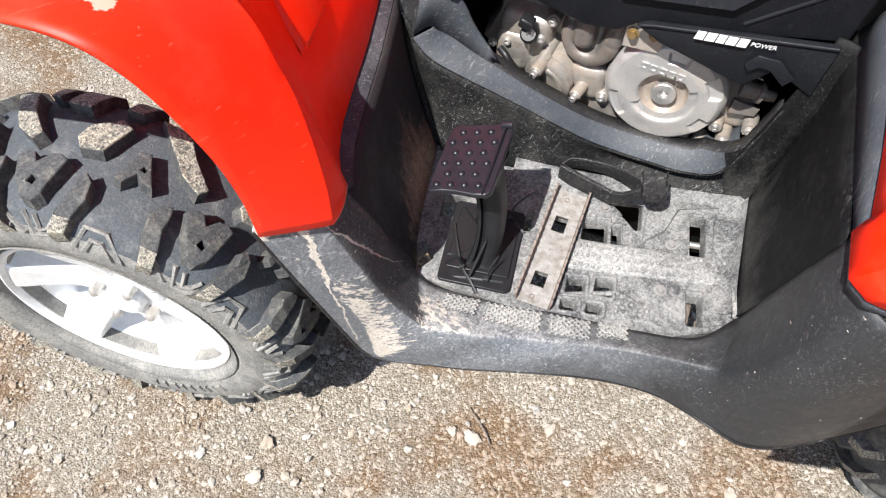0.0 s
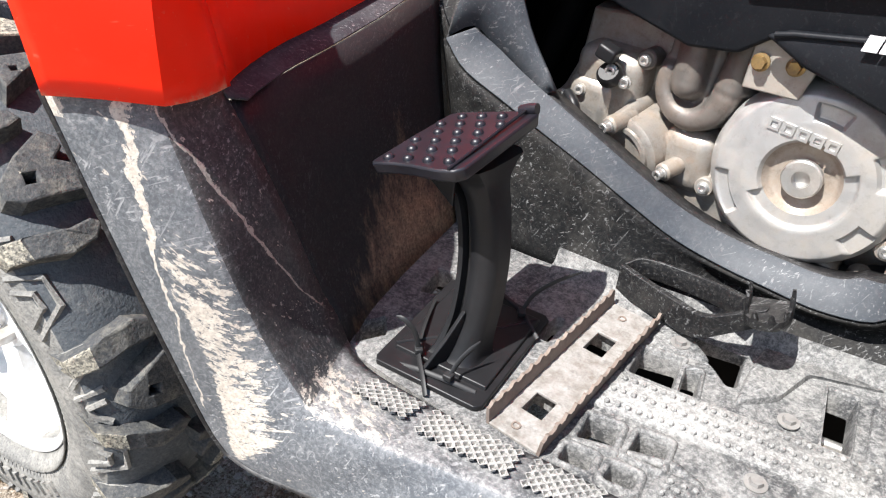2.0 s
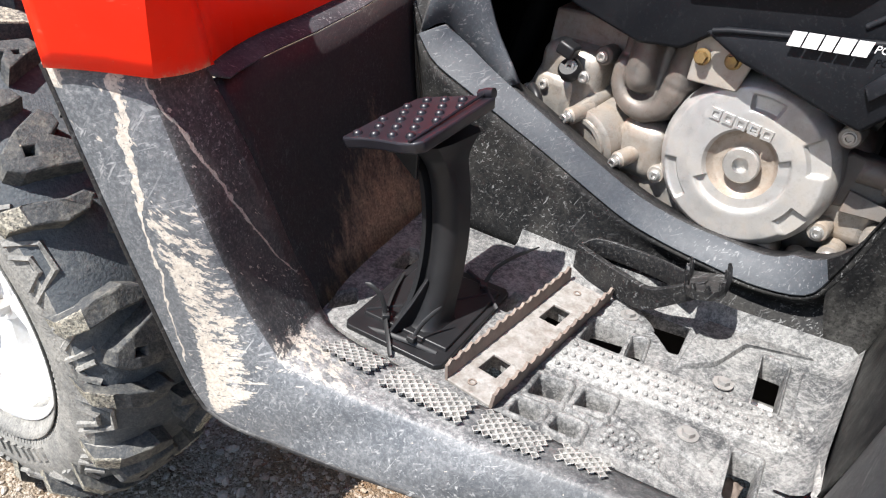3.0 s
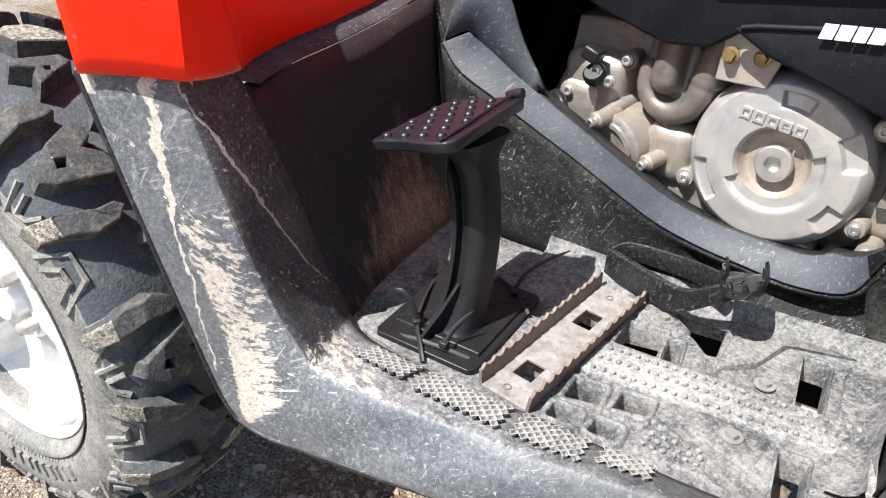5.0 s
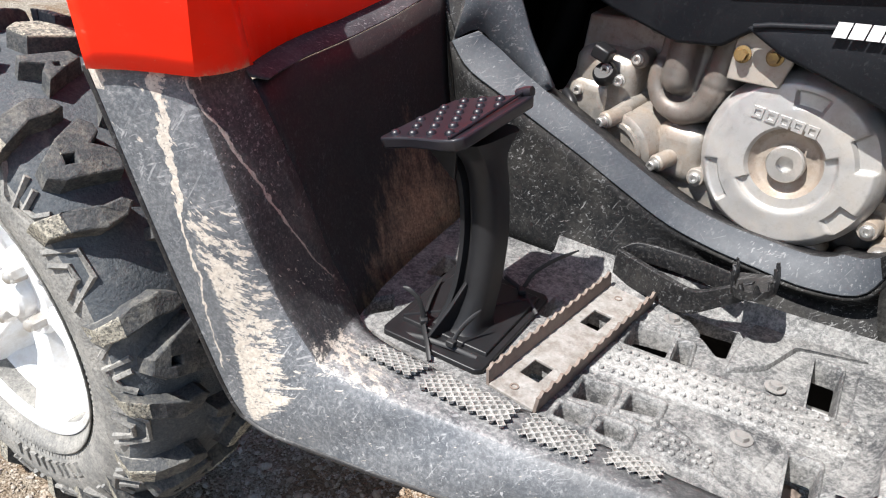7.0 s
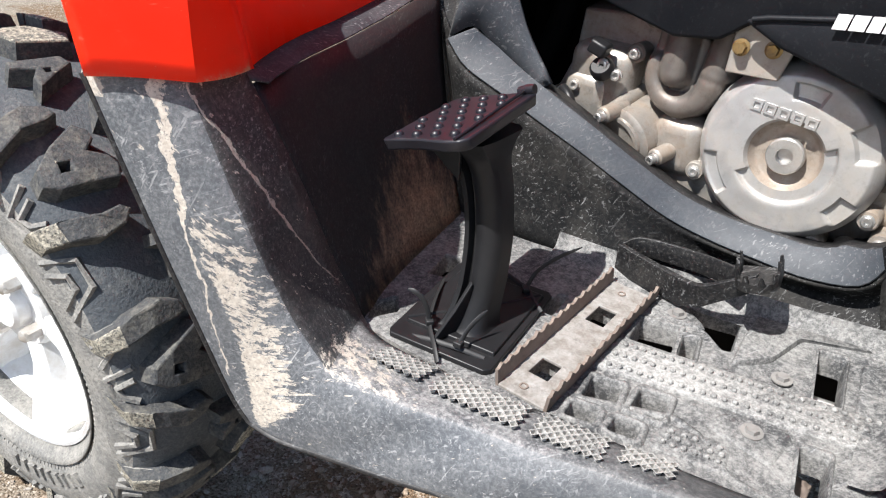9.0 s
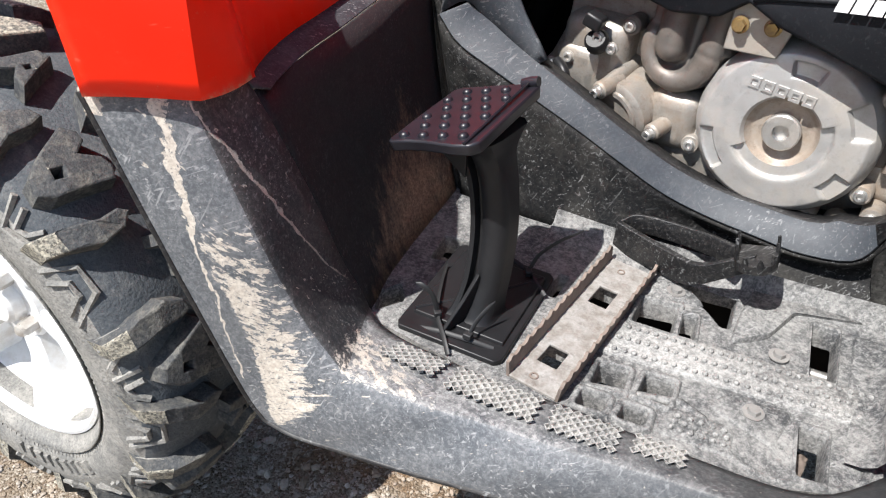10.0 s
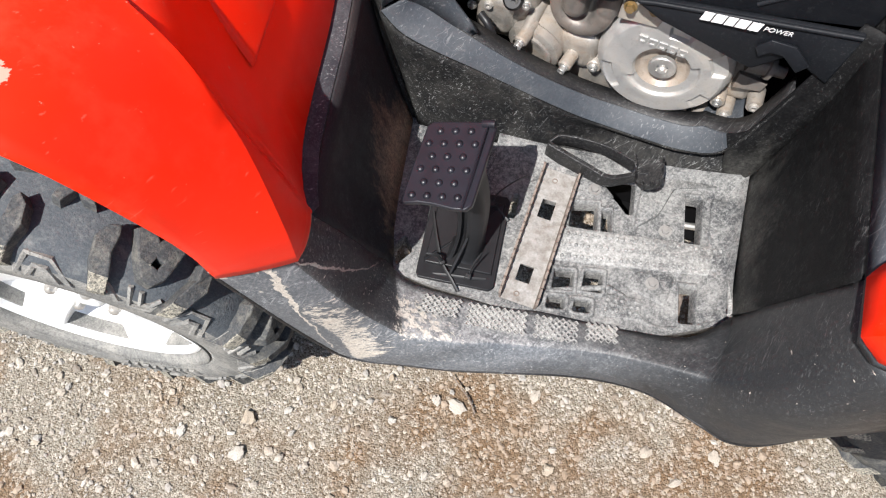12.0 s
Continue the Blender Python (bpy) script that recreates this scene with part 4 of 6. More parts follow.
    for x, y in ((0.173, 0.08), (0.059, 0.195), (0.172, 0.165)):
        z = FZ + 0.0026
        b = part("floor_bolt", lathe_bm([(0.0, 0.0012), (0.0095, 0.0012), (0.0095, 0.0), (0.0085, 0.0)][::-1] + [(0.0, 0.0013)], 24, Matrix.Translation((x, y, z))), BOLTD, floor, "dusty washer and hexagon bolt", 30)
        part("bolt_head", prism_bm([(0.0062 * math.cos(a), 0.0062 * math.sin(a)) for a in (k * math.pi / 3 for k in range(6))], 0, 0.004, Matrix.Translation((x, y, z + 0.001)), inset=0.0008), BOLTD, floor)
    return floor


def build_underfloor():
    """What shows through the floor's openings: a bright frame bar and a ledge of caked dirt."""
    part("frame_bar", tube_bm([(0.17, 0.2, 0.384), (0.25, 0.216, 0.384)], 0.0055, 12), STEEL, bike, "bright steel bar under the floor", 60)
    bm = bmesh.new()
    bmesh.ops.create_grid(bm, x_segments=16, y_segments=20, size=1)
    for v in bm.verts:
        x, y = v.co.x, v.co.y
        v.co = (0.217 + x * 0.011, 0.066 + y * 0.03 + x * 0.004, 0.388 + 0.004 * noise.noise((x * 3, y * 5, 2)) - 0.006 * max(0.0, x))
    part("caked_dirt", bm, RAILD, bike, "brown dirt caked under the floor", 60, solid=0.004)


def sill_patches():
    """Waffle grip on the sill: crossing diagonal ridges with pits between them."""
    edge, crease = smooth_line(FLOOR_EDGE, 80), smooth_line(SILL_IN, 80)

    def sill_z(x, y):
        a = min(edge, key=lambda p: abs(p.x - x))
        b = min(crease, key=lambda p: abs(p.x - x))
        f = min(1.0, max(0.0, (a.y - y) / (a.y - b.y)))
        return a.z + (b.z - a.z) * f + 0.0016 * math.sin(math.pi * f) + 0.0008

    for x0, x1, ya, yb, shift in ((-0.118, -0.064, -0.046, -0.079, 0), (-0.058, 0.024, -0.036, -0.074, 0.006), (0.032, 0.092, -0.021, -0.057, 0.006), (0.1, 0.144, -0.007, -0.037, 0.004)):
        bm = bmesh.new()
        nx, ny = max(3, round((x1 - x0) / 0.0088)), max(3, round((ya - yb) / 0.0088))
        hs, hp, w = 0.0042, 0.0002, 0.3

        def at(a, b, h):
            x = x0 + (x1 - x0) * a / nx
            fy = b / ny
            y = ya + (yb - ya) * fy + 0.18 * (x - x0)
            x += shift * fy
            return bm.verts.new((x, y, sill_z(x, y) + h))

        for i2 in range(2 * nx + 1):
            for j2 in range(2 * ny + 1):
                if (i2 + j2) % 2 or not 0 < i2 < 2 * nx or not 0 < j2 < 2 * ny:
                    continue
                ca, cb = i2 / 2, j2 / 2
                dirs = ((0.5, 0), (0, 0.5), (-0.5, 0), (0, -0.5))
                o = [at(ca + da, cb + db, hs) for da, db in dirs]
                n = [at(ca + da * (1 - w), cb + db * (1 - w), hs) for da, db in dirs]
                c = [at(ca + da * (1 - w) * 0.8, cb + db * (1 - w) * 0.8, hp) for da, db in dirs]
                for k in range(4):
                    l = (k + 1) % 4
                    bm.faces.new((o[k], o[l], n[l], n[k]))
                    bm.faces.new((n[k], n[l], c[l], c[k]))
                bm.faces.new(c)
        bmesh.ops.remove_doubles(bm, verts=bm.verts, dist=0.0002)
        part("grip_patch", bm, PATCH, bike, "waffle-patterned grip patch on the sill")


# ---- serrated rail across the floor ----
def build_rail():
    z = FZ + 0.003
    # web with two openings and two rivet holes
    bm = bmesh.new()
    x0, x1 = -0.02, 0.029
    ys = [-0.012, 0.02, 0.046, 0.124, 0.155, 0.206]
    xs = [x0, -0.008, 0.012, x1]
    grid = {}

    def v(i, j, zz):
        if (i, j, zz) not in grid:
            grid[i, j, zz] = bm.verts.new((xs[i], ys[j], zz))
        return grid[i, j, zz]

    def ok(i, j):
        return 0 <= i < 3 and 0 <= j < 5 and not (i == 1 and j in (1, 3))

    for i in range(3):
        for j in range(5):
            if ok(i, j):
                for zz in (z, z - 0.004):
                    bm.faces.new((v(i, j, zz), v(i + 1, j, zz), v(i + 1, j + 1, zz), v(i, j + 1, zz)))
                for di, dj, a, b in ((-1, 0, (i, j), (i, j + 1)), (1, 0, (i + 1, j), (i + 1, j + 1)), (0, -1, (i, j), (i + 1, j)), (0, 1, (i, j + 1), (i + 1, j + 1))):
                    if not ok(i + di, j + dj):
                        bm.faces.new((v(*a, z), v(*b, z), v(*b, z - 0.004), v(*a, z - 0.004)))
    rail = part("foot_rail", bm, RAILM, bike, "pale dusty channel-shaped foot rail with toothed flanges", bevel=0.001)
    for x, lean in ((x0, -0.002), (x1, 0.002)):
        bm = bmesh.new()
        n = 74
        low, top = [], []
        for k in range(n + 1):
            y = -0.012 + 0.218 * k / n
            tooth = (0.005 if k % 5 == 2 else 0.0042 if k % 5 == 3 else 0.0004) * (0.75 + 0.5 * noise.noise((y * 90, x * 50, 1)))
            for side, keep in ((0, low), (1, top)):
                keep.append([bm.verts.new((x + s + lean * side, y, z - 0.004 if not side else z + 0.014 + tooth)) for s in (-0.0015, 0.0015)])
        for k in range(n):
            for a, b, c, d in ((low[k][0], low[k + 1][0], top[k + 1][0], top[k][0]), (low[k][1], low[k + 1][1], top[k + 1][1], top[k][1]), (top[k][0], top[k + 1][0], top[k + 1][1], top[k][1])):
                bm.faces.new((a, b, c, d))
        for k in (0, n):
            bm.faces.new((low[k][0], low[k][1], top[k][1], top[k][0]))
        part("flange", bm, RAILD, rail, "brown dusty toothed flange")
    for y in (0.0, 0.188):
        part("rivet_hole", lathe_bm([(0.0042, 0.0), (0.0042, 0.0008), (0.0028, 0.0008), (0.0026, -0.002), (0, -0.002)], 16, Matrix.Translation((0.0, y, z + 0.0003))), RAILD, rail, smooth=40)


# ---- brake lever beside the inner wall ----
def build_lever():
    arm = [(-0.028, 0.227, 0.439), (0.0, 0.22, 0.44), (0.04, 0.209, 0.443), (0.07, 0.2, 0.449), (0.096, 0.204, 0.466), (0.118, 0.21, 0.481)]
    line = smooth_line(arm, 20)
    bm = bmesh.new()
    rows = []
    for i, p in enumerate(line):
        f = i / 19
        h = 0.019 * (1 - 0.45 * f)
        rows.append([bm.verts.new(p + Vector((0, dy, dz))) for dy, dz in ((-0.003, -h), (-0.004, h), (0.003, h), (0.004, -h))])
    for a, b in zip(rows, rows[1:]):
        for k in range(4):
            bm.faces.new((a[k], a[(k + 1) % 4], b[(k + 1) % 4], b[k]))
    bm.faces.new(rows[0])
    bm.faces.new(rows[-1])
    lever = part("brake_lever", bm, LEVER, bike, "black steel brake lever, dusty", bevel=0.001)
    back = smooth_line([(-0.028, 0.23, 0.458), (-0.01, 0.243, 0.466), (0.05, 0.244, 0.472), (0.1, 0.226, 0.482)], 14)
    part("lever_web", loft_bm([back, [p + Vector((0, -0.002, -0.022)) for p in back]]), LEVER, lever, solid=0.004, bevel=0.001)
    # toothed foot peg: a tray with a rounded outer end
    m = Matrix.Translation((0.119, 0.209, 0.488)) @ Matrix.Rotation(radians(9), 4, "Z") @ Matrix.Rotation(radians(-14), 4, "Y")
    path = [(-0.018, 0.022), (-0.018, -0.01), (-0.014, -0.018), (-0.006, -0.023), (0.006, -0.023), (0.014, -0.018), (0.018, -0.01), (0.018, 0.022)]
    part("foot_peg", prism_bm(path, -0.005, 0.001, m), LEVER, lever, "dusty steel foot peg", bevel=0.001)
    ring = polyline([(x, y, 0) for x, y in path], 49)
    bm = bmesh.new()
    prev = None
    for k, p in enumerate(ring):
        h = 0.011 + (0.0075 if k % 6 in (2, 3) else 0.0) - (0.006 if 14 < k < 34 else 0.0)
        nrm = Vector((p.x, p.y - 0.004, 0)).normalized() * 0.0016
        cur = [bm.verts.new(m @ (p + q)) for q in (-nrm + Vector((0, 0, -0.004)), -nrm + Vector((0, 0, h)), nrm + Vector((0, 0, h)), nrm + Vector((0, 0, -0.004)))]
        if prev:
            for q in range(4):
                bm.faces.new((prev[q], prev[(q + 1) % 4], cur[(q + 1) % 4], cur[q]))
        else:
            bm.faces.new(cur)
        prev = cur
    bm.faces.new(prev)
    part("peg_teeth", bm, LEVER, lever, "toothed edge of the peg")


# ---- engine ----
def bolt(at, out, r, mat, parent, name="bolt", socket=True, hexed=False, h=None):
    m = facing(at, out)
    h = h or r * 0.9
    if hexed:
        bm = lathe_bm([(0, 0), (r * 1.35, 0), (r * 1.35, r * 0.2), (r * 0.9, r * 0.28)], 20, m)
        prism_bm([(r * math.cos(a), r * math.sin(a)) for a in (k * math.pi / 3 + 0.3 for k in range(6))], r * 0.2, h, m, bm, inset=r * 0.08)
    else:
        prof = [(r * 1.25, -0.001), (r * 1.25, 0.0008), (r, 0.001), (r, h * 0.92), (r * 0.9, h)]
        prof += [(r * 0.55, h), (r * 0.5, h * 0.4), (0, h * 0.4)] if socket else [(0, h)]
        bm = lathe_bm(prof, 18, m)
    return part(name, bm, mat, parent, smooth=35)


def cover_bm(m, R):
    """The generator cover: a turned face with stepped recesses cut into it."""
    prof = [(0.0, -0.0065), (0.27, -0.0065), (0.34, -0.005), (0.40, 0.003), (0.425, 0.0075), (0.6, 0.0078), (0.8, 0.0064), (0.88, 0.0055), (0.93, 0.001), (0.985, -0.007), (1.0, -0.012)]
    cuts = [(81, 13, 0.64, 0.83, 0.006), (21, 14, 0.70, 1.02, 0.0055), (-35, 11, 0.72, 1.02, 0.0055), (206, 18, 0.73, 0.9, 0.005), (-64, 87, 0.36, 0.55, 0.0042)]

    def height(r, deg):
        h = prof[-1][1]
        for (r0, h0), (r1, h1) in zip(prof, prof[1:]):
            if r0 <= r <= r1:
                h = h0 + (h1 - h0) * (r - r0) / (r1 - r0)
                break
        for mid, half, lo, hi, deep in cuts:
            d = (deg - mid + 180) % 360 - 180
            inside = min((half - abs(d)) * radians(1) * r * R, (r - lo) * R, (hi - r) * R)
            floor_h = 0.0068 - deep
            if inside > 0 and h > floor_h:
                h += (floor_h - h) * min(1.0, inside / 0.0022)
        return h

    radii = [0.0, 0.1, 0.2, 0.27] + [0.3 + 0.0165 * k for k in range(43)]
    n = 300
    bm = bmesh.new()
    rings = []
    for r in radii + [1.0]:
        ring = []
        for k in range(n):
            a = 2 * math.pi * k / n
            ring.append(bm.verts.new(m @ Vector((max(r, 0.002) * R * math.cos(a), max(r, 0.002) * R * math.sin(a), height(min(r, 1.0), math.degrees(a))))))
        rings.append(ring)
    rings.append([bm.verts.new(m @ Vector((R * math.cos(2 * math.pi * k / n), R * math.sin(2 * math.pi * k / n), -0.05))) for k in range(n)])
    for a, b in zip(rings, rings[1:]):
        for k in range(n):
            bm.faces.new((a[k], a[(k + 1) % n], b[(k + 1) % n], b[k]))
    return bm


def pump_bm(m):
    """The pump's casting: a flange, a scroll that widens round the foot and runs up, and a domed inlet."""
    ring = [(0.0335 * math.cos(a), 0.0335 * math.sin(a), 0.009 + 0.0062 * k / 20) for k, a in enumerate(radians(165 + 9.5 * q) for q in range(21))]
    ring += [(0.0335 + 0.008 * k / 8, 0.0015 + 0.062 * k / 8, 0.0152) for k in range(1, 9)]
    inlet = [(-0.008, 0.002 + 0.068 * k / 10, 0.0165) for k in range(11)]
    step = 0.0019
    grid = {}
    bm = bmesh.new()
    for i in range(-30, 34):
        for j in range(-30, 40):
            x, y = i * step, j * step
            edge = min(0.049 - math.hypot(x, y), 9)
            edge = max(edge, min(0.018 - abs(x - 0.039), 0.068 - y, y))
            edge = max(edge, 0.013 - math.hypot(x - 0.003, y + 0.045))
            edge = max(edge, min(0.03 - abs(x + 0.012), 0.072 - y, y))
            if edge < -0.0015:
                continue
            h = 0.001
            for line, lift in ((ring, 0.003), (inlet, 0.007)):
                for px, py, w in line:
                    d2 = (x - px) ** 2 + (y - py) ** 2
                    if d2 < w * w * 1.4:
                        q = lift + (w * w * 1.15 - d2) ** 0.5 * 0.95 if d2 < w * w * 1.1 else 0.0
                        h = max(h, q)
            drop = min(1.0, max(0.0, edge / 0.003))
            grid[i, j] = bm.verts.new(m @ Vector((x, y, h * drop - 0.02 * (1 - drop))))
    for (i, j), v in grid.items():
        quad = [grid.get(k) for k in ((i, j), (i + 1, j), (i + 1, j + 1), (i, j + 1))]
        if all(quad):
            bm.faces.new(quad)
    for _ in range(2):
        bmesh.ops.smooth_vert(bm, verts=bm.verts, factor=0.5, use_axis_x=True, use_axis_y=True, use_axis_z=True)
    return bm


def build_engine():
    out = Vector((0.0, -1, 0.06))
    # crankcase, built up from rounded masses
    bm = box_bm(0.03, 0.43, 0.53, 0.32, 0.1, 0.15)
    case = part("engine_case", bm, CASE, bike, "dirty cast aluminium engine case", bevel=0.02, segments=4)
    pieces = [((-0.14, 0.385, 0.568), (0.085, 0.09, 0.115), 0.018), ((-0.105, 0.385, 0.53), (0.13, 0.08, 0.06), 0.016), ((-0.155, 0.375, 0.555), (0.06, 0.08, 0.075), 0.015), ((0.02, 0.38, 0.5), (0.2, 0.08, 0.09), 0.02), ((0.19, 0.39, 0.53), (0.06, 0.07, 0.05), 0.012), ((-0.03, 0.365, 0.535), (0.06, 0.07, 0.07), 0.018)]
    flank = [(-0.172, 0.543), (-0.16, 0.561), (-0.145, 0.6), (-0.14, 0.66), (0.0, 0.67), (0.07, 0.66), (0.07, 0.47), (0.034, 0.456), (0.004, 0.48), (-0.05, 0.495), (-0.1, 0.505), (-0.145, 0.522)]
    part("case_flank", prism_bm([(x - 0.01, z - 0.55) for x, z in flank], -0.04, 0.008, facing((-0.04, 0.378, 0.55), (0, -1, 0.05)), inset=0.006), CASE, case, bevel=0.003)
    for c, s, b in pieces:
        part("case_boss", box_bm(*c, *s), CASE, case, bevel=b, segments=4)
    # round generator cover
    C = Vector((0.087, 0.326, 0.565))
    m = facing(C, out) @ Matrix.Rotation(radians(4), 4, "Z")
    R = 0.0915
    cover = part("generator_cover", cover_bm(m, R), ALU, case, "round cast aluminium generator cover with stepped recesses", 40)
    cover.data.materials.append(DISH)
    for p in cover.data.polygons:
        if (p.center - C).length < R * 0.4:
            p.material_index = 1
    part("drain_plug", lathe_bm([(0.019, -0.002), (0.019, 0.0035), (0.0175, 0.005), (0.0085, 0.005), (0.008, -0.003), (0, -0.003)], 30, m), STEEL, case, "steel hexagon-socket plug", 35)
    for k in range(5):  # raised cast mark, as plain hollow blocks
        mm = m @ Matrix.Translation((-0.036 + 0.0135 * k, 0.0475 - 0.0022 * k, 0.0082)) @ Matrix.Rotation(radians(-9), 4, "Z")
        bm = box_bm(0, 0.0042, 0, 0.011, 0.0026, 0.0022, mm)
        for dx, dy, w, h in ((0, -0.0042, 0.011, 0.0026), (-0.0042, 0, 0.0026, 0.0058), (0.0042, 0, 0.0026, 0.0058)):
            box_bm(dx, dy, 0, w, h, 0.0022, mm, bm)
        part("cast_mark", bm, ALU, case)
    for a in (255, 295, 330, 205, 60, 30):
        p = C + (m.to_3x3() @ Vector((math.cos(radians(a)), math.sin(radians(a)), 0))) * (R + 0.009) + Vector((0, 0.012, 0))
        part("cover_lug", lathe_bm([(0.011, -0.03), (0.011, 0.002), (0.0095, 0.004), (0, 0.004)], 18, facing(p, out)), CASE, case, smooth=40)
        bolt(p - Vector((0, 0.004, 0)), out, 0.0055, STEEL, case, "cover_bolt")
    # water pump: a snail-shaped housing
    P = Vector((-0.041, 0.346, 0.614))
    mp = facing(P, (-0.05, -1, 0.1))
    pump = part("water_pump", pump_bm(mp), CAST_SHADED, case, "dull snail-shaped cast water pump, panel shade put into its colour", 60)
    for px, pz in ((-0.039, 0.565), (-0.1, 0.628), (-0.086, 0.67)):
        q = Vector((px, 0.342, pz - 0.003))
        part("pump_lug", lathe_bm([(0.011, -0.02), (0.011, 0.002), (0.009, 0.004), (0, 0.004)], 16, facing(q + Vector((0, 0.006, 0)), out)), CAST_SHADED, case, smooth=40)
        bolt(q, out, 0.0052, STEEL, case, "pump_bolt")
    # round boss with a flat lid
    B = Vector((-0.092, 0.318, 0.527))
    mb = facing(B, (-0.25, -1, -0.18))
    part("starter_boss", lathe_bm([(0.04, -0.07), (0.039, -0.02), (0.041, -0.018), (0.041, -0.006), (0.037, -0.003), (0.033, -0.002), (0.033, 0.002), (0.029, 0.003), (0.029, 0.0), (0, 0.0)], 36, mb), CASE, case, "round starter boss with a flat lid", 35)
    for px, py, pz in ((-0.106, 0.297, 0.562), (-0.04, 0.306, 0.528)):
        part("boss_lug", lathe_bm([(0.01, -0.035), (0.01, 0.0), (0.008, 0.002), (0, 0.002)], 14, facing((px, py + 0.003, pz), (-0.25, -1, -0.1))), CASE, case, smooth=40)
        bolt((px, py, pz), (-0.25, -1, -0.1), 0.0056, STEEL, case, "boss_bolt", h=0.009)
    part("bolt_tower", tube_bm([(-0.105, 0.302, 0.562), (-0.1, 0.34, 0.569), (-0.096, 0.38, 0.576)], [0.009, 0.0095, 0.011], 14), CASE, case, smooth=60)
    for px, py, pz in ((-0.165, 0.335, 0.575), (-0.128, 0.325, 0.61), (-0.112, 0.33, 0.6), (-0.19, 0.34, 0.56)):
        bolt((px, py, pz), out, 0.0058, STEEL, case, "case_bolt")
    part("sensor", box_bm(0, 0, 0, 0.022, 0.02, 0.016, Matrix.Translation((-0.135, 0.325, 0.628)) @ Matrix.Rotation(0.3, 4, "Y")), BLACK, case, "black plastic sensor", bevel=0.003)
    part("sensor_foot", lathe_bm([(0.014, -0.012), (0.014, -0.004), (0.011, 0.0), (0, 0.0)], 18, facing((-0.13, 0.322, 0.61), (0, -0.7, 0.7))), BLACK, case, smooth=40)
    part("clip", tube_bm(smooth_line([(-0.17, 0.315, 0.575), (-0.155, 0.305, 0.57), (-0.145, 0.3, 0.55), (-0.15, 0.3, 0.535)], 10), 0.006, 8), BLACK, case, smooth=60)
    # steel bracket with two gold bolts
    part("engine_bracket", prism_bm([(-0.022, -0.03), (0.03, -0.028), (0.04, 0.012), (0.034, 0.05), (-0.004, 0.055), (-0.022, 0.02)], -0.004, 0.001, facing((0.03, 0.322, 0.665), out)), BRACKET, case, "bare steel engine bracket", bevel=0.0015)
    for q in ((0.019, 0.317, 0.663), (0.049, 0.32, 0.666)):
        bolt(q, out, 0.0064, GOLD, case, "gold_bolt", hexed=True, h=0.0075)
    # parts seen low and behind on the other side of the cover
    # shift parts: the shade they sit in is put into their dark metal
    part("shift_housing", prism_bm([(-0.04, -0.034), (0.02, -0.03), (0.034, -0.008), (0.03, 0.02), (-0.02, 0.03), (-0.045, 0.0)], -0.03, 0.012, facing((0.192, 0.372, 0.572), (0.15, -1, 0.2)), inset=0.004), CAST_SHADED, case, bevel=0.003)
    part("shift_shaft", tube_bm([(0.19, 0.355, 0.59), (0.215, 0.355, 0.588), (0.216, 0.355, 0.588), (0.222, 0.355, 0.587), (0.2225, 0.355, 0.587), (0.24, 0.355, 0.586)], [0.014, 0.012, 0.016, 0.016, 0.009, 0.008], 16), CAST_SHADED, case, smooth=50)
    part("shift_flange", prism_bm([(-0.02, -0.012), (0.02, -0.01), (0.024, 0.004), (-0.018, 0.012)], -0.006, 0.004, facing((0.205, 0.352, 0.555), (0.1, -1, 0.3)), inset=0.001), CAST_SHADED, case, bevel=0.001)
    for q in ((0.195, 0.33, 0.5), (0.225, 0.335, 0.53), (0.165, 0.325, 0.478), (0.08, 0.325, 0.458), (0.1, 0.325, 0.456)):
        part("bolt_lug", lathe_bm([(0.012, -0.03), (0.011, 0.001), (0.0, 0.001)], 14, facing(q, out)), CASE, case, smooth=40)
        bolt(Vector(q) - Vector((0, 0.001, 0)), out, 0.0056, STEEL, case, "case_bolt")
    part("cooling_hose", tube_bm(smooth_line([(0.06, 0.37, 0.69), (0.1, 0.36, 0.675), (0.14, 0.365, 0.655), (0.19, 0.37, 0.64)], 14), 0.016, 14), BLACK, case, "black rubber hose", 60)
    part("brown_shield", box_bm(0.0, 0.36, 0.49, 0.05, 0.02, 0.05), CASE, case, bevel=0.004)


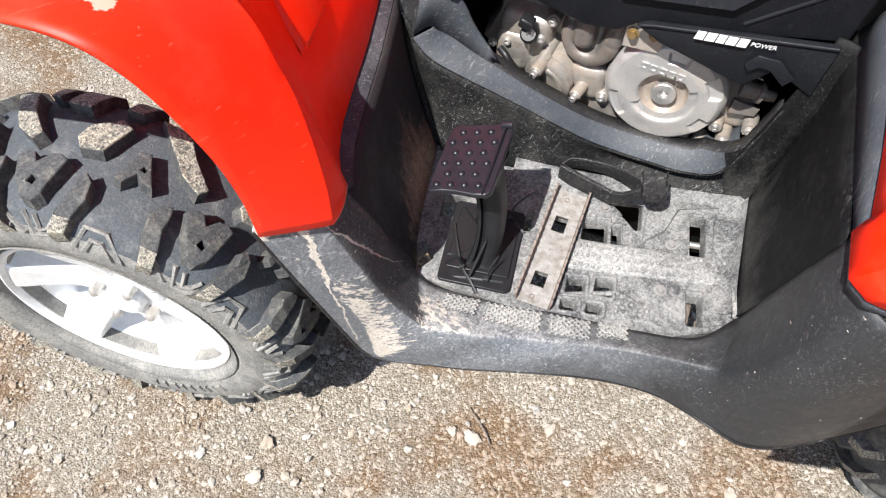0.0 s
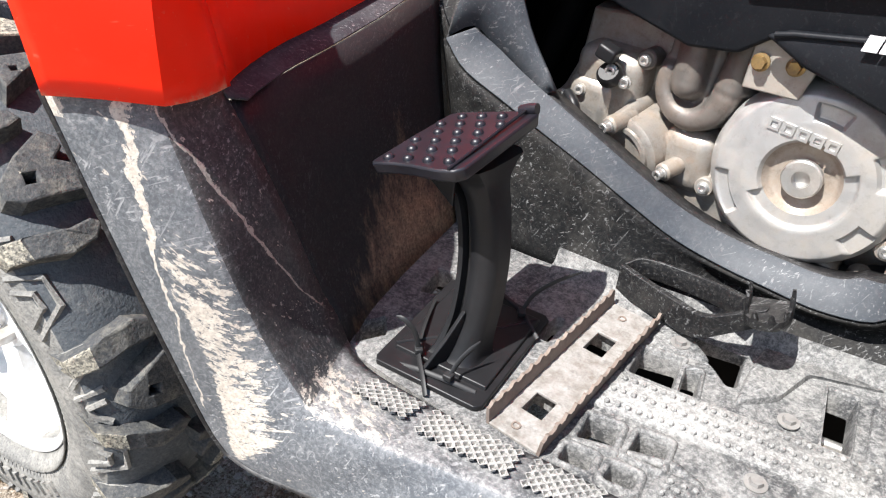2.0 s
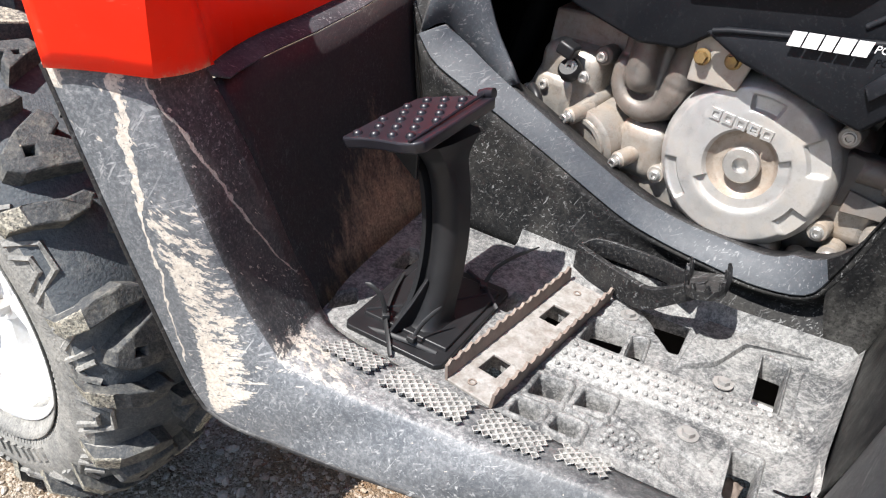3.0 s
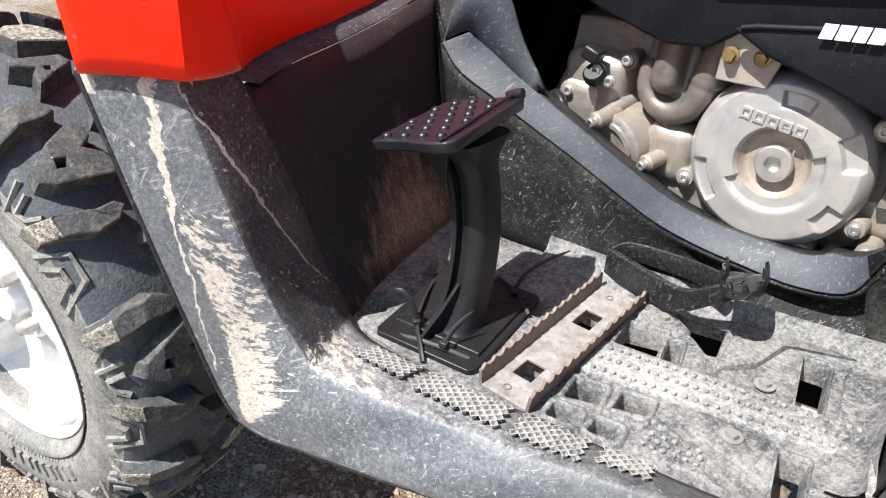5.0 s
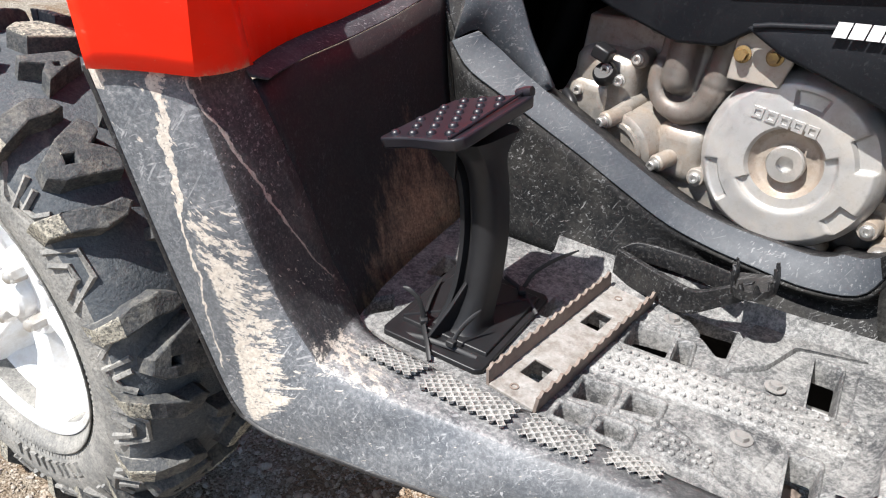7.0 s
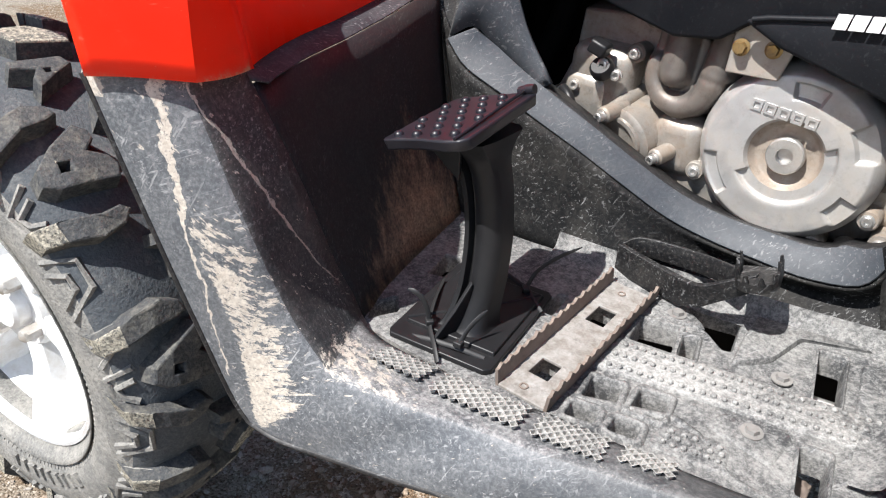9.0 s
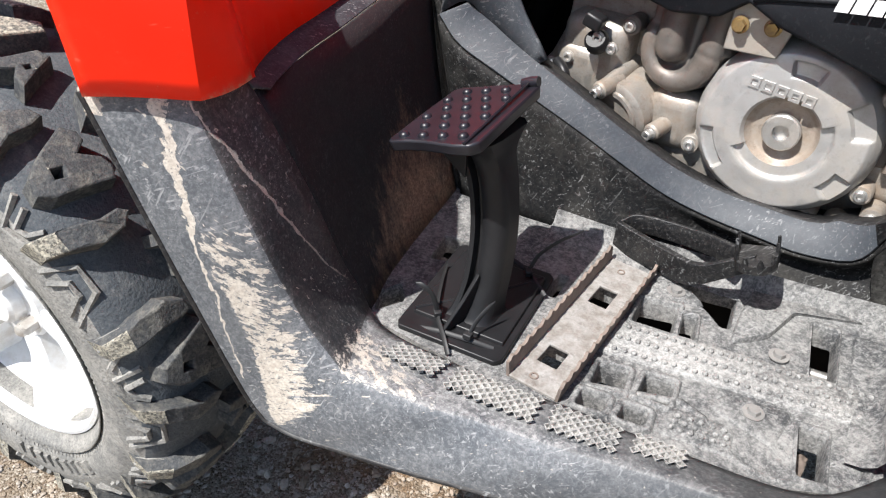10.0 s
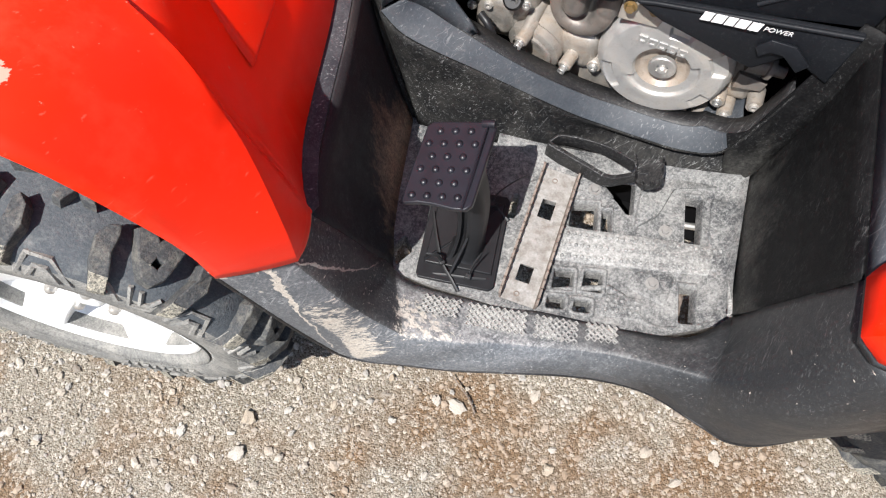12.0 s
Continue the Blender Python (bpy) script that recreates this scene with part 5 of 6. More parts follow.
def build_bay():
    """Dark frame, and near-black sheets that put shade behind and under the engine."""
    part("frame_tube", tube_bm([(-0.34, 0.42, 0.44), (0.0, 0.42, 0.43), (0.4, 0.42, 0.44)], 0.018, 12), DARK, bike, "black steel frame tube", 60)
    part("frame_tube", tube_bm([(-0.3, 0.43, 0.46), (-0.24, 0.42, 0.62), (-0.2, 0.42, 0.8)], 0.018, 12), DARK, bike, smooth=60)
    # plain added sheets whose black stands for the shade round the engine
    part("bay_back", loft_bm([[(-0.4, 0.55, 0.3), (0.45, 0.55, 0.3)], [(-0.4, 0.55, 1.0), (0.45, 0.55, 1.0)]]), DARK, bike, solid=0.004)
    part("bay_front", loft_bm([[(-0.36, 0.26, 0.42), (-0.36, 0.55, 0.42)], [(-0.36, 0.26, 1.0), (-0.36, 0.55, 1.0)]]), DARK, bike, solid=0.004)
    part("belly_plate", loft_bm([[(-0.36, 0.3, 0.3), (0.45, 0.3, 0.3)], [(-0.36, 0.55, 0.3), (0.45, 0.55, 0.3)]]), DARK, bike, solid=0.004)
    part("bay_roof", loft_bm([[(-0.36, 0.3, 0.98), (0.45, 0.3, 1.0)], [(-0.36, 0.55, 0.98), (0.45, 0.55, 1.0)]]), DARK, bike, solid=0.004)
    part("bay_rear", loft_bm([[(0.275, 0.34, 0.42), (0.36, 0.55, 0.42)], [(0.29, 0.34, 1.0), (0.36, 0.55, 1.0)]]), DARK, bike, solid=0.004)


def build_far_side():
    """The unseen side turned away, added to block sky light: plain skid plate, sill, panels and fenders that close the
    machine.
    """
    part("skid_plate", loft_bm([[(-0.5, 0.24, 0.29), (0.55, 0.24, 0.29)], [(-0.5, 0.62, 0.29), (0.55, 0.62, 0.29)]]), DARK, bike, "unseen black skid plate added under the frame to block light", solid=0.006)
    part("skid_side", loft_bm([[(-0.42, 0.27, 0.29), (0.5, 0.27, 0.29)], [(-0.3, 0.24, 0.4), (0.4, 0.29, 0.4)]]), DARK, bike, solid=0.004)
    # unseen flap, added to keep light off the ground under the guard
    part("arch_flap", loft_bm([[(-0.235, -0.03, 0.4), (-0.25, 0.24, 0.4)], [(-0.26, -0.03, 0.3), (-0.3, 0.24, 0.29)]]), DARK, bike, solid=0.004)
    part("far_sill", loft_bm([[(-0.25, 0.6, 0.42), (0.3, 0.6, 0.42)], [(-0.25, 0.92, 0.42), (0.3, 0.9, 0.42)], [(-0.22, 0.99, 0.37), (0.3, 0.95, 0.36)]]), WALL, bike, smooth=30, solid=0.004)
    for x0, x1, xe in ((-0.26, -0.4, -0.85), (0.3, 0.42, 1.05)):
        part("far_fender", loft_bm([[(x0, 0.6, 0.66), (x0, 0.95, 0.66), (x0, 1.04, 0.64)], [(x1, 0.6, 0.96), (x1, 0.95, 0.94), (x1, 1.08, 0.9)], [(xe, 0.6, 0.98), (xe, 0.95, 0.95), (xe, 1.08, 0.88)]]), RED, bike, "unseen glossy red fender on the far side", 30, solid=0.004)
    part("far_panel", loft_bm([[(-0.33, 0.6, 0.42), (0.32, 0.6, 0.42)], [(-0.4, 0.6, 0.97), (0.4, 0.6, 1.0)]]), WALL, bike, solid=0.004)


# ---- side panels and red body ----
def sheet(name, pts, mat, parent, label="", thick=0.004, bevel=0.002, raise_by=0.0):
    """A flat or gently folded plate given by its outline."""
    vs = [Vector(p) for p in pts]
    c = sum(vs, Vector()) / len(vs)
    bm = faces_bm(vs, [tuple(range(len(vs)))])
    return part(name, bm, mat, parent, label, solid=thick, bevel=bevel, offset=0)


def build_side_panels():
    def y_at(x, z):
        return 0.292 + 0.03 * (z - 0.7) - 0.02 * (x - 0.1)

    def P(x, z, d=0.0):
        p = Vector((0.093, -0.429, 1.25))
        q = p + (Vector((x, y_at(x, z), z)) - p) * 1.03
        return (q.x, q.y - d, q.z)

    up = [P(-0.2, 0.722), P(-0.12, 0.695), P(-0.046, 0.677), P(0.0, 0.683), P(0.026, 0.703), P(0.09, 0.712), P(0.27, 0.752), P(0.285, 0.95), P(0.18, 0.99), P(0.02, 0.93), P(-0.11, 0.85)]
    upper = sheet("side_panel", up, PANEL, bike, "matt black moulded side panel", 0.01, 0.004)
    # sloped frame in the shape of a shallow V under the sticker field
    outer = [(-0.069, 0.835), (-0.005, 0.742), (0.132, 0.762), (0.2, 0.84), (0.245, 0.905)]
    inner = [(-0.036, 0.845), (0.012, 0.772), (0.114, 0.779), (0.165, 0.842), (0.2, 0.9)]
    bm = loft_bm([[P(*q, 0.0045) for q in outer], [P(*q, 0.016) for q in outer], [P(*q, 0.0045) for q in inner]])
    part("panel_ridge", bm, PANEL, upper, bevel=0.002)
    for a, b in (((-0.16, 0.722), (-0.066, 0.742)), ((-0.05, 0.8), (-0.028, 0.742)), ((0.15, 0.742), (0.285, 0.855))):
        pa, pb = Vector(P(*a, 0.004)), Vector(P(*b, 0.004))
        part("panel_groove", tube_bm([pa, pb], 0.0035, 8), PANEL, upper, smooth=60)
    low = [P(0.022, 0.708, 0.012), P(0.04, 0.716, 0.012), P(0.265, 0.752, 0.012), P(0.262, 0.67, 0.012), P(0.222, 0.69, 0.012), P(0.205, 0.692, 0.012), P(0.178, 0.66, 0.012), P(0.155, 0.665, 0.012), P(0.1, 0.68, 0.012), P(0.06, 0.69, 0.012)]
    lower = sheet("badge_panel", low, PANEL, bike, "black lower side panel with a white printed badge", 0.012, 0.004)
    part("panel_lip", tube_bm([P(0.03, 0.711, 0.018), P(0.045, 0.715, 0.018), P(0.262, 0.75, 0.018)], 0.003, 8), PANEL, lower, smooth=60)
    bm = faces_bm([P(0.168, 0.7, 0.019), P(0.18, 0.716, 0.019), P(0.208, 0.716, 0.019), P(0.232, 0.695, 0.019), P(0.222, 0.682, 0.021), P(0.2, 0.7, 0.021), P(0.186, 0.7, 0.021), P(0.176, 0.689, 0.021)], [(0, 1, 6, 7), (1, 2, 5, 6), (2, 3, 4, 5)])
    part("panel_notch", bm, PANEL, lower, solid=0.004, bevel=0.001)
    # badge: five plain white blocks, then a small word
    x, z = 0.0985, 0.7235
    for k, w in enumerate((0.0115, 0.0125, 0.0105, 0.0125, 0.012)):
        a = Vector(P(x, z, 0.0245))
        up_, right = Vector((0.0022, 0, 0.0135)), Vector((w, 0.0, w * 0.1))
        n = Vector((0, -0.0006, 0))
        bm = faces_bm([a - up_ * 0.5, a - up_ * 0.5 + right, a + up_ * 0.5 + right, a + up_ * 0.5], [(0, 1, 2, 3)])
        part("badge_block", bm, WHITE, lower, solid=0.0006)
        x += w + 0.0012
        z += (w + 0.0012) * 0.1
    cu = bpy.data.curves.new("badge_word", "FONT")
    cu.body, cu.size, cu.shear, cu.extrude = "POWER", 0.0092, 0.25, 0.0002
    tx = new("badge_word", cu)
    tx.matrix_world = facing(P(x + 0.001, z - 0.0015, 0.0252), (0, -1, 0)) @ Matrix.Rotation(radians(5.5), 4, "Z")
    me = bpy.data.meshes.new_from_object(tx.evaluated_get(bpy.context.evaluated_depsgraph_get()))
    mw = tx.matrix_world.copy()
    bpy.data.objects.remove(tx)
    ob = new("badge_word", me)
    ob.matrix_world = mw
    me.materials.clear()
    me.materials.append(WHITE)
    ob.parent = lower
    ob.matrix_parent_inverse = lower.matrix_world.inverted()
    # sticker: a row of red lettering kept as plain shapes, with a rounded red tag below it
    rnd = random.Random(3)
    x, z = -0.016, 0.834
    st = None
    for k, (w, h, drop) in enumerate(((0.026, 0.036, 0.004), (0.017, 0.02, 0), (0.017, 0.02, 0), (0.018, 0.03, -0.004), (0.018, 0.03, -0.004), (0.007, 0.028, -0.003), (0.016, 0.02, 0), (0.018, 0.028, 0.006), (0.014, 0.02, 0), (0.017, 0.02, 0), (0.017, 0.02, 0), (0.014, 0.02, 0))):
        w, h = w * 1.0, h * 1.3
        cx, cz = x + w / 2, z - drop
        m = facing(P(cx, cz, 0.0062), (0, -1, 0)) @ Matrix.Rotation(radians(27), 4, "Z")
        poly = [(w * 0.5 * abs(math.cos(a)) ** 0.7 * (1 if math.cos(a) > 0 else -1), h * 0.5 * abs(math.sin(a)) ** 0.7 * (1 if math.sin(a) > 0 else -1)) for a in (2 * math.pi * q / 14 + 0.1 for q in range(14))]
        part("sticker_shape", prism_bm(poly, 0, 0.0006, m), REDPRINT, upper)
        x += w * 0.95
        z += w * 0.5
    m = facing(P(0.091, 0.838, 0.0062), (0, -1, 0)) @ Matrix.Rotation(radians(24), 4, "Z")
    rr = [(sx * (0.022 - 0.006 + 0.006 * math.cos(a)), sy * (0.015 - 0.006 + 0.006 * math.sin(a))) for sx, sy, ang in ((1, 1, (0, 0.8, 1.57)), (-1, 1, (1.57, 0.8, 0)), (-1, -1, (0, 0.8, 1.57)), (1, -1, (1.57, 0.8, 0))) for a in ang]
    part("sticker_tag", prism_bm(rr, 0, 0.0006, m), REDPRINT, upper)
    part("sticker_arrow", prism_bm([(-0.005, -0.0065), (0.0075, 0), (-0.005, 0.0065)], 0.0006, 0.001, m), WHITE, upper)


def build_red_body():
    # front fender, outer face
    edge = [(-0.29, -0.183, 0.675), (-0.287, -0.192, 0.76), (-0.296, -0.207, 0.845), (-0.33, -0.222, 0.93), (-0.382, -0.23, 0.962), (-0.48, -0.235, 0.955), (-0.62, -0.235, 0.92), (-0.8, -0.23, 0.84)]
    ridge = [(-0.222, -0.139, 0.676), (-0.226, -0.135, 0.75), (-0.264, -0.105, 0.83), (-0.308, -0.087, 0.88), (-0.352, -0.074, 0.913), (-0.41, -0.062, 0.95), (-0.52, -0.04, 0.985), (-0.7, -0.03, 0.99)]
    e, r = smooth_line(edge, 40), smooth_line(ridge, 40)
    rows = []
    for k in range(9):
        f = k / 8
        rows.append([a.lerp(b, f) + Vector((0.25, -0.6, 0.65)) * 0.015 * math.sin(math.pi * f) * min(1, 0.25 + i / 16) for i, (a, b) in enumerate(zip(e, r))])
    # narrow facet turned to the footwell, rounded at its foot
    side = smooth_line([(-0.234, -0.082, 0.67), (-0.244, -0.088, 0.73), (-0.256, -0.091, 0.775), (-0.278, -0.092, 0.83), (-0.309, -0.086, 0.88), (-0.32, -0.083, 0.89)], 60)
    f1 = []
    for p in r:
        q = p + Vector((0.002, 0.008, -0.003))
        for a, b in zip(side, side[1:]):
            if a.z <= p.z < b.z:
                q = a.lerp(b, (p.z - a.z) / (b.z - a.z))
        keep = min(1.0, max(0.0, (0.885 - p.z) / 0.05))
        f1.append((p + Vector((0.002, 0.008, -0.003))).lerp(q, keep))
    f1[0] = side[0]
    swell = Vector((0.85, -0.5, -0.1)) * 0.005
    low = sum(p.z < 0.885 for p in r)
    for k in range(1, 7):
        rows.append([a.lerp(b, k / 6) + swell * math.sin(math.pi * k / 6) * max(0.0, 1 - i / low) for i, (a, b) in enumerate(zip(r, f1))])
    fender = part("front_fender", loft_bm(rows), RED, bike, "glossy red front fender, dusty along its edge", 24, solid=0.004)
    lip = [p + Vector((0.0, 0.012, -0.004)) for p in e]
    part("fender_lip", loft_bm([e, lip]), RED, fender, smooth=50, solid=0.003)
    # inner face above the footwell wall
    s = polyline([(-0.234, -0.084, 0.671)] + [(x - 0.002, y, z + 0.001) for x, y, z in WALL_TOP[1:]], 14)
    t = smooth_line([(-0.41, -0.062, 0.95), (-0.412, 0.0, 0.965), (-0.415, 0.08, 0.97), (-0.42, 0.16, 0.97), (-0.43, 0.26, 0.965)], 14)
    left = smooth_line([(-0.234, -0.082, 0.67), (-0.256, -0.091, 0.775), (-0.278, -0.092, 0.83), (-0.308, -0.087, 0.88), (-0.352, -0.074, 0.913), (-0.41, -0.062, 0.95)], 11)
    rows = []
    for k in range(11):
        f = (left[k].z - 0.67) / 0.28
        row = [a.lerp(b, f) for a, b in zip(s, t)]
        off = left[k] - row[0]
        rows.append([p + off * max(0.0, 1 - i / 4) for i, p in enumerate(row)])
    part("fender_inner", loft_bm(rows), RED, fender, smooth=50, solid=0.004)
    # scuffed, dusty crease between the outer and the inner face
    bead = [p + Vector((0.0015, -0.0015, 0.0005)) for p in left[1:]] + [Vector((-0.47, -0.05, 0.968)), Vector((-0.52, -0.04, 0.982))]
    part("fender_crease", tube_bm(smooth_line(bead, 40), [0.0016 + 0.0016 * k / 39 for k in range(40)], 6), SCUFF, fender, "pale scuffed crease of the fender", 60)
    over = [t, [p + Vector((-0.12, 0.0, 0.05)) for p in t], [p + Vector((-0.35, 0.0, 0.03)) for p in t]]
    part("fender_top", loft_bm(over), RED, fender, smooth=50, solid=0.004)
    # raised field on the inner face
    base = Vector((-0.316, 0.004, 0.768))
    n = Vector((0.9, -0.1, 0.38)).normalized()
    pts = [base, Vector((-0.347, 0.14, 0.752)), Vector((-0.405, 0.18, 0.9)), Vector((-0.4, 0.03, 0.9))]
    lowp, topp = [p + n * 0.0 for p in pts], [p + (sum(pts, Vector()) / 4 - p) * 0.08 + n * 0.006 for p in pts]
    part("fender_field", faces_bm(lowp + topp, [(4, 5, 6, 7), (0, 1, 5, 4), (1, 2, 6, 5), (2, 3, 7, 6), (3, 0, 4, 7)]), RED, fender, bevel=0.003)
    # pale scuff and white printed letters on the fender's shoulder
    # red beam over the side panel
    lowl = [(-0.335, 0.252, 0.7), (-0.228, 0.25, 0.701), (-0.178, 0.25, 0.788), (-0.116, 0.25, 0.838), (0.019, 0.25, 0.922), (0.174, 0.25, 0.993), (0.285, 0.25, 0.94)]
    mid = [(-0.36, 0.248, 0.79), (-0.25, 0.235, 0.84), (-0.19, 0.235, 0.87), (-0.12, 0.235, 0.91), (0.02, 0.235, 0.985), (0.174, 0.235, 1.045), (0.32, 0.235, 1.03)]
    top = [(-0.42, 0.3, 0.93), (-0.25, 0.29, 0.93), (-0.19, 0.29, 0.95), (-0.12, 0.29, 0.98), (0.02, 0.29, 1.04), (0.174, 0.29, 1.09), (0.36, 0.29, 1.08)]
    back = [(x, y + 0.05, z + 0.005) for x, y, z in lowl]
    part("body_beam", loft_bm([back, lowl, mid, top]), RED, bike, "glossy red body beam", bevel=0.004, solid=0.004)
    part("beam_link", loft_bm([[(0.285, 0.25, 0.94), (0.32, 0.235, 1.03)], [(0.31, 0.3, 0.83), (0.37, 0.3, 0.98)]]), RED, bike, solid=0.004)
    part("tank_top", loft_bm([top, [(x, y + 0.15, z + 0.02) for x, y, z in top]]), BLACK, bike, solid=0.004)


# ---- wheels ----
TREAD = [(-0.088, 0.187), (-0.1, 0.2), (-0.111, 0.222), (-0.113, 0.246), (-0.107, 0.272), (-0.094, 0.29), (-0.07, 0.3), (-0.035, 0.304), (0, 0.305)]


def tread_radius(a):
    a = -abs(a)
    for (a0, r0), (a1, r1) in zip(TREAD[3:], TREAD[4:]):
        if a0 <= a <= a1:
            return r0 + (r1 - r0) * (a - a0) / (a1 - a0)
    return TREAD[3][1]


PITCHES = 9
LUGS = [  # outlines of the tread blocks of one pitch: degrees along the tread and millimetres across it
    [(-12.7, -86), (-13.4, -60), (-11.6, -42), (-9.2, -38), (-8.6, -52), (-8.9, -74), (-6.4, -108), (-10.5, -109)],
    [(-6.6, -36), (-4.4, -26), (-2.6, -27), (-1.0, -41), (1.4, -25), (3.6, -22), (5.8, -29), (3.6, -82), (1.6, -91), (-1.6, -88), (-4.2, -68)],
    [(6.0, -109), (10.6, -107), (13.6, -74), (13.0, -50), (11.0, -38), (9.6, -46), (9.6, -66), (7.4, -95)],
    [(-23.8, -34), (-21.6, 17), (-19.0, 20), (-17.2, -4), (-15.0, -30), (-17.8, -28), (-19.6, -18), (-21.8, -38)],
    [(-21.5, 82), (-14.0, 80), (-9.6, 40), (-3.8, 4), (-5.6, -10), (-11.4, 8), (-15.0, 34)],
    [(4.0, 8), (5.2, 32), (11.4, 56), (14.6, 46), (11.4, -4), (6.0, -8)],
    [(-4.0, 62), (2.4, 60), (5.0, 108), (-3.4, 109)],
    [(-9.8, 72), (-7.0, 70), (-6.4, 108), (-12.4, 108)],
    [(10.0, 74), (14.2, 76), (17.4, 108), (10.6, 109)],
]


def lug_mesh(poly, shift, hole=None):
    """One tread block, bent over the tyre's crown and shoulder; local z is the axle. hole: a square pit through the block."""
    mm = radians(1) * 305
    poly = [(sv * mm, av) for sv, av in poly]
    bm = bmesh.new()
    loops = [poly]
    if hole:
        hs, ha, w = hole[0] * mm, hole[1], hole[2]
        loops.append([(hs - w, ha - w * 0.6), (hs + w * 0.5, ha - w), (hs + w, ha + w * 0.6), (hs - w * 0.5, ha + w)])
    edges = []
    for loop in loops:
        vs = [bm.verts.new((sv, av, 0)) for sv, av in loop]
        edges += [bm.edges.new((a, b)) for a, b in zip(vs, vs[1:] + vs[:1])]
    if hole:
        bmesh.ops.triangle_fill(bm, edges=edges, use_beauty=True)
    else:
        bmesh.ops.contextual_create(bm, geom=edges)
    for cutting in (-104, -96, -86, -72, 72, 86, 96, 104):
        bmesh.ops.bisect_plane(bm, geom=bm.verts[:] + bm.edges[:] + bm.faces[:], plane_co=(0, cutting, 0), plane_no=(0, 1, 0))
    tops = bm.faces[:]
    ext = bmesh.ops.extrude_face_region(bm, geom=tops)
    top = {v for v in ext["geom"] if isinstance(v, bmesh.types.BMVert)}
    bmesh.ops.delete(bm, geom=[f for f in tops if f.is_valid], context="FACES_ONLY")
    cs = sum(p[0] for p in poly) / len(poly)
    ca = sum(p[1] for p in poly) / len(poly)
    rim = [e for e in bm.edges if e.verts[0] in top and e.verts[1] in top and any(any(v not in top for v in f.verts) for f in e.link_faces)]
    for v in bm.verts:
        up = v in top
        grow = 0.95 if up else 1.06
        sv, a = cs + (v.co.x - cs) * grow, min(113, max(-113, ca + (v.co.y - ca) * grow)) / 1000
        shoulder = min(1.0, max(0.0, (abs(a) - 0.08) / 0.033))
        h = 0.022 * (1 - 0.45 * shoulder) if up else -0.004
        r = tread_radius(a) + h
        ang = (sv / 1000 + shift) / 0.305
        a += (0.012 * shoulder * (1 if a > 0 else -1)) if up else 0
        v.co = (r * math.cos(ang), r * math.sin(ang), a)
    bmesh.ops.recalc_face_normals(bm, faces=bm.faces)
    bmesh.ops.bevel(bm, geom=rim, offset=0.0022, segments=2, affect="EDGES", profile=0.5)
    me = bpy.data.meshes.new("tread_block")
    bm.to_mesh(me)
    bm.free()
    me.materials.append(LUG)
    me.materials.append(LUGSIDE)
    for p in me.polygons:
        out = Vector((p.center.x, p.center.y, 0)).normalized()
        side = abs(p.center.z) > 0.1 and abs(p.normal.z) > 0.5
        p.material_index = 0 if p.normal.dot(out) > 0.45 or side else 1
    return me


LUG_MESHES = []


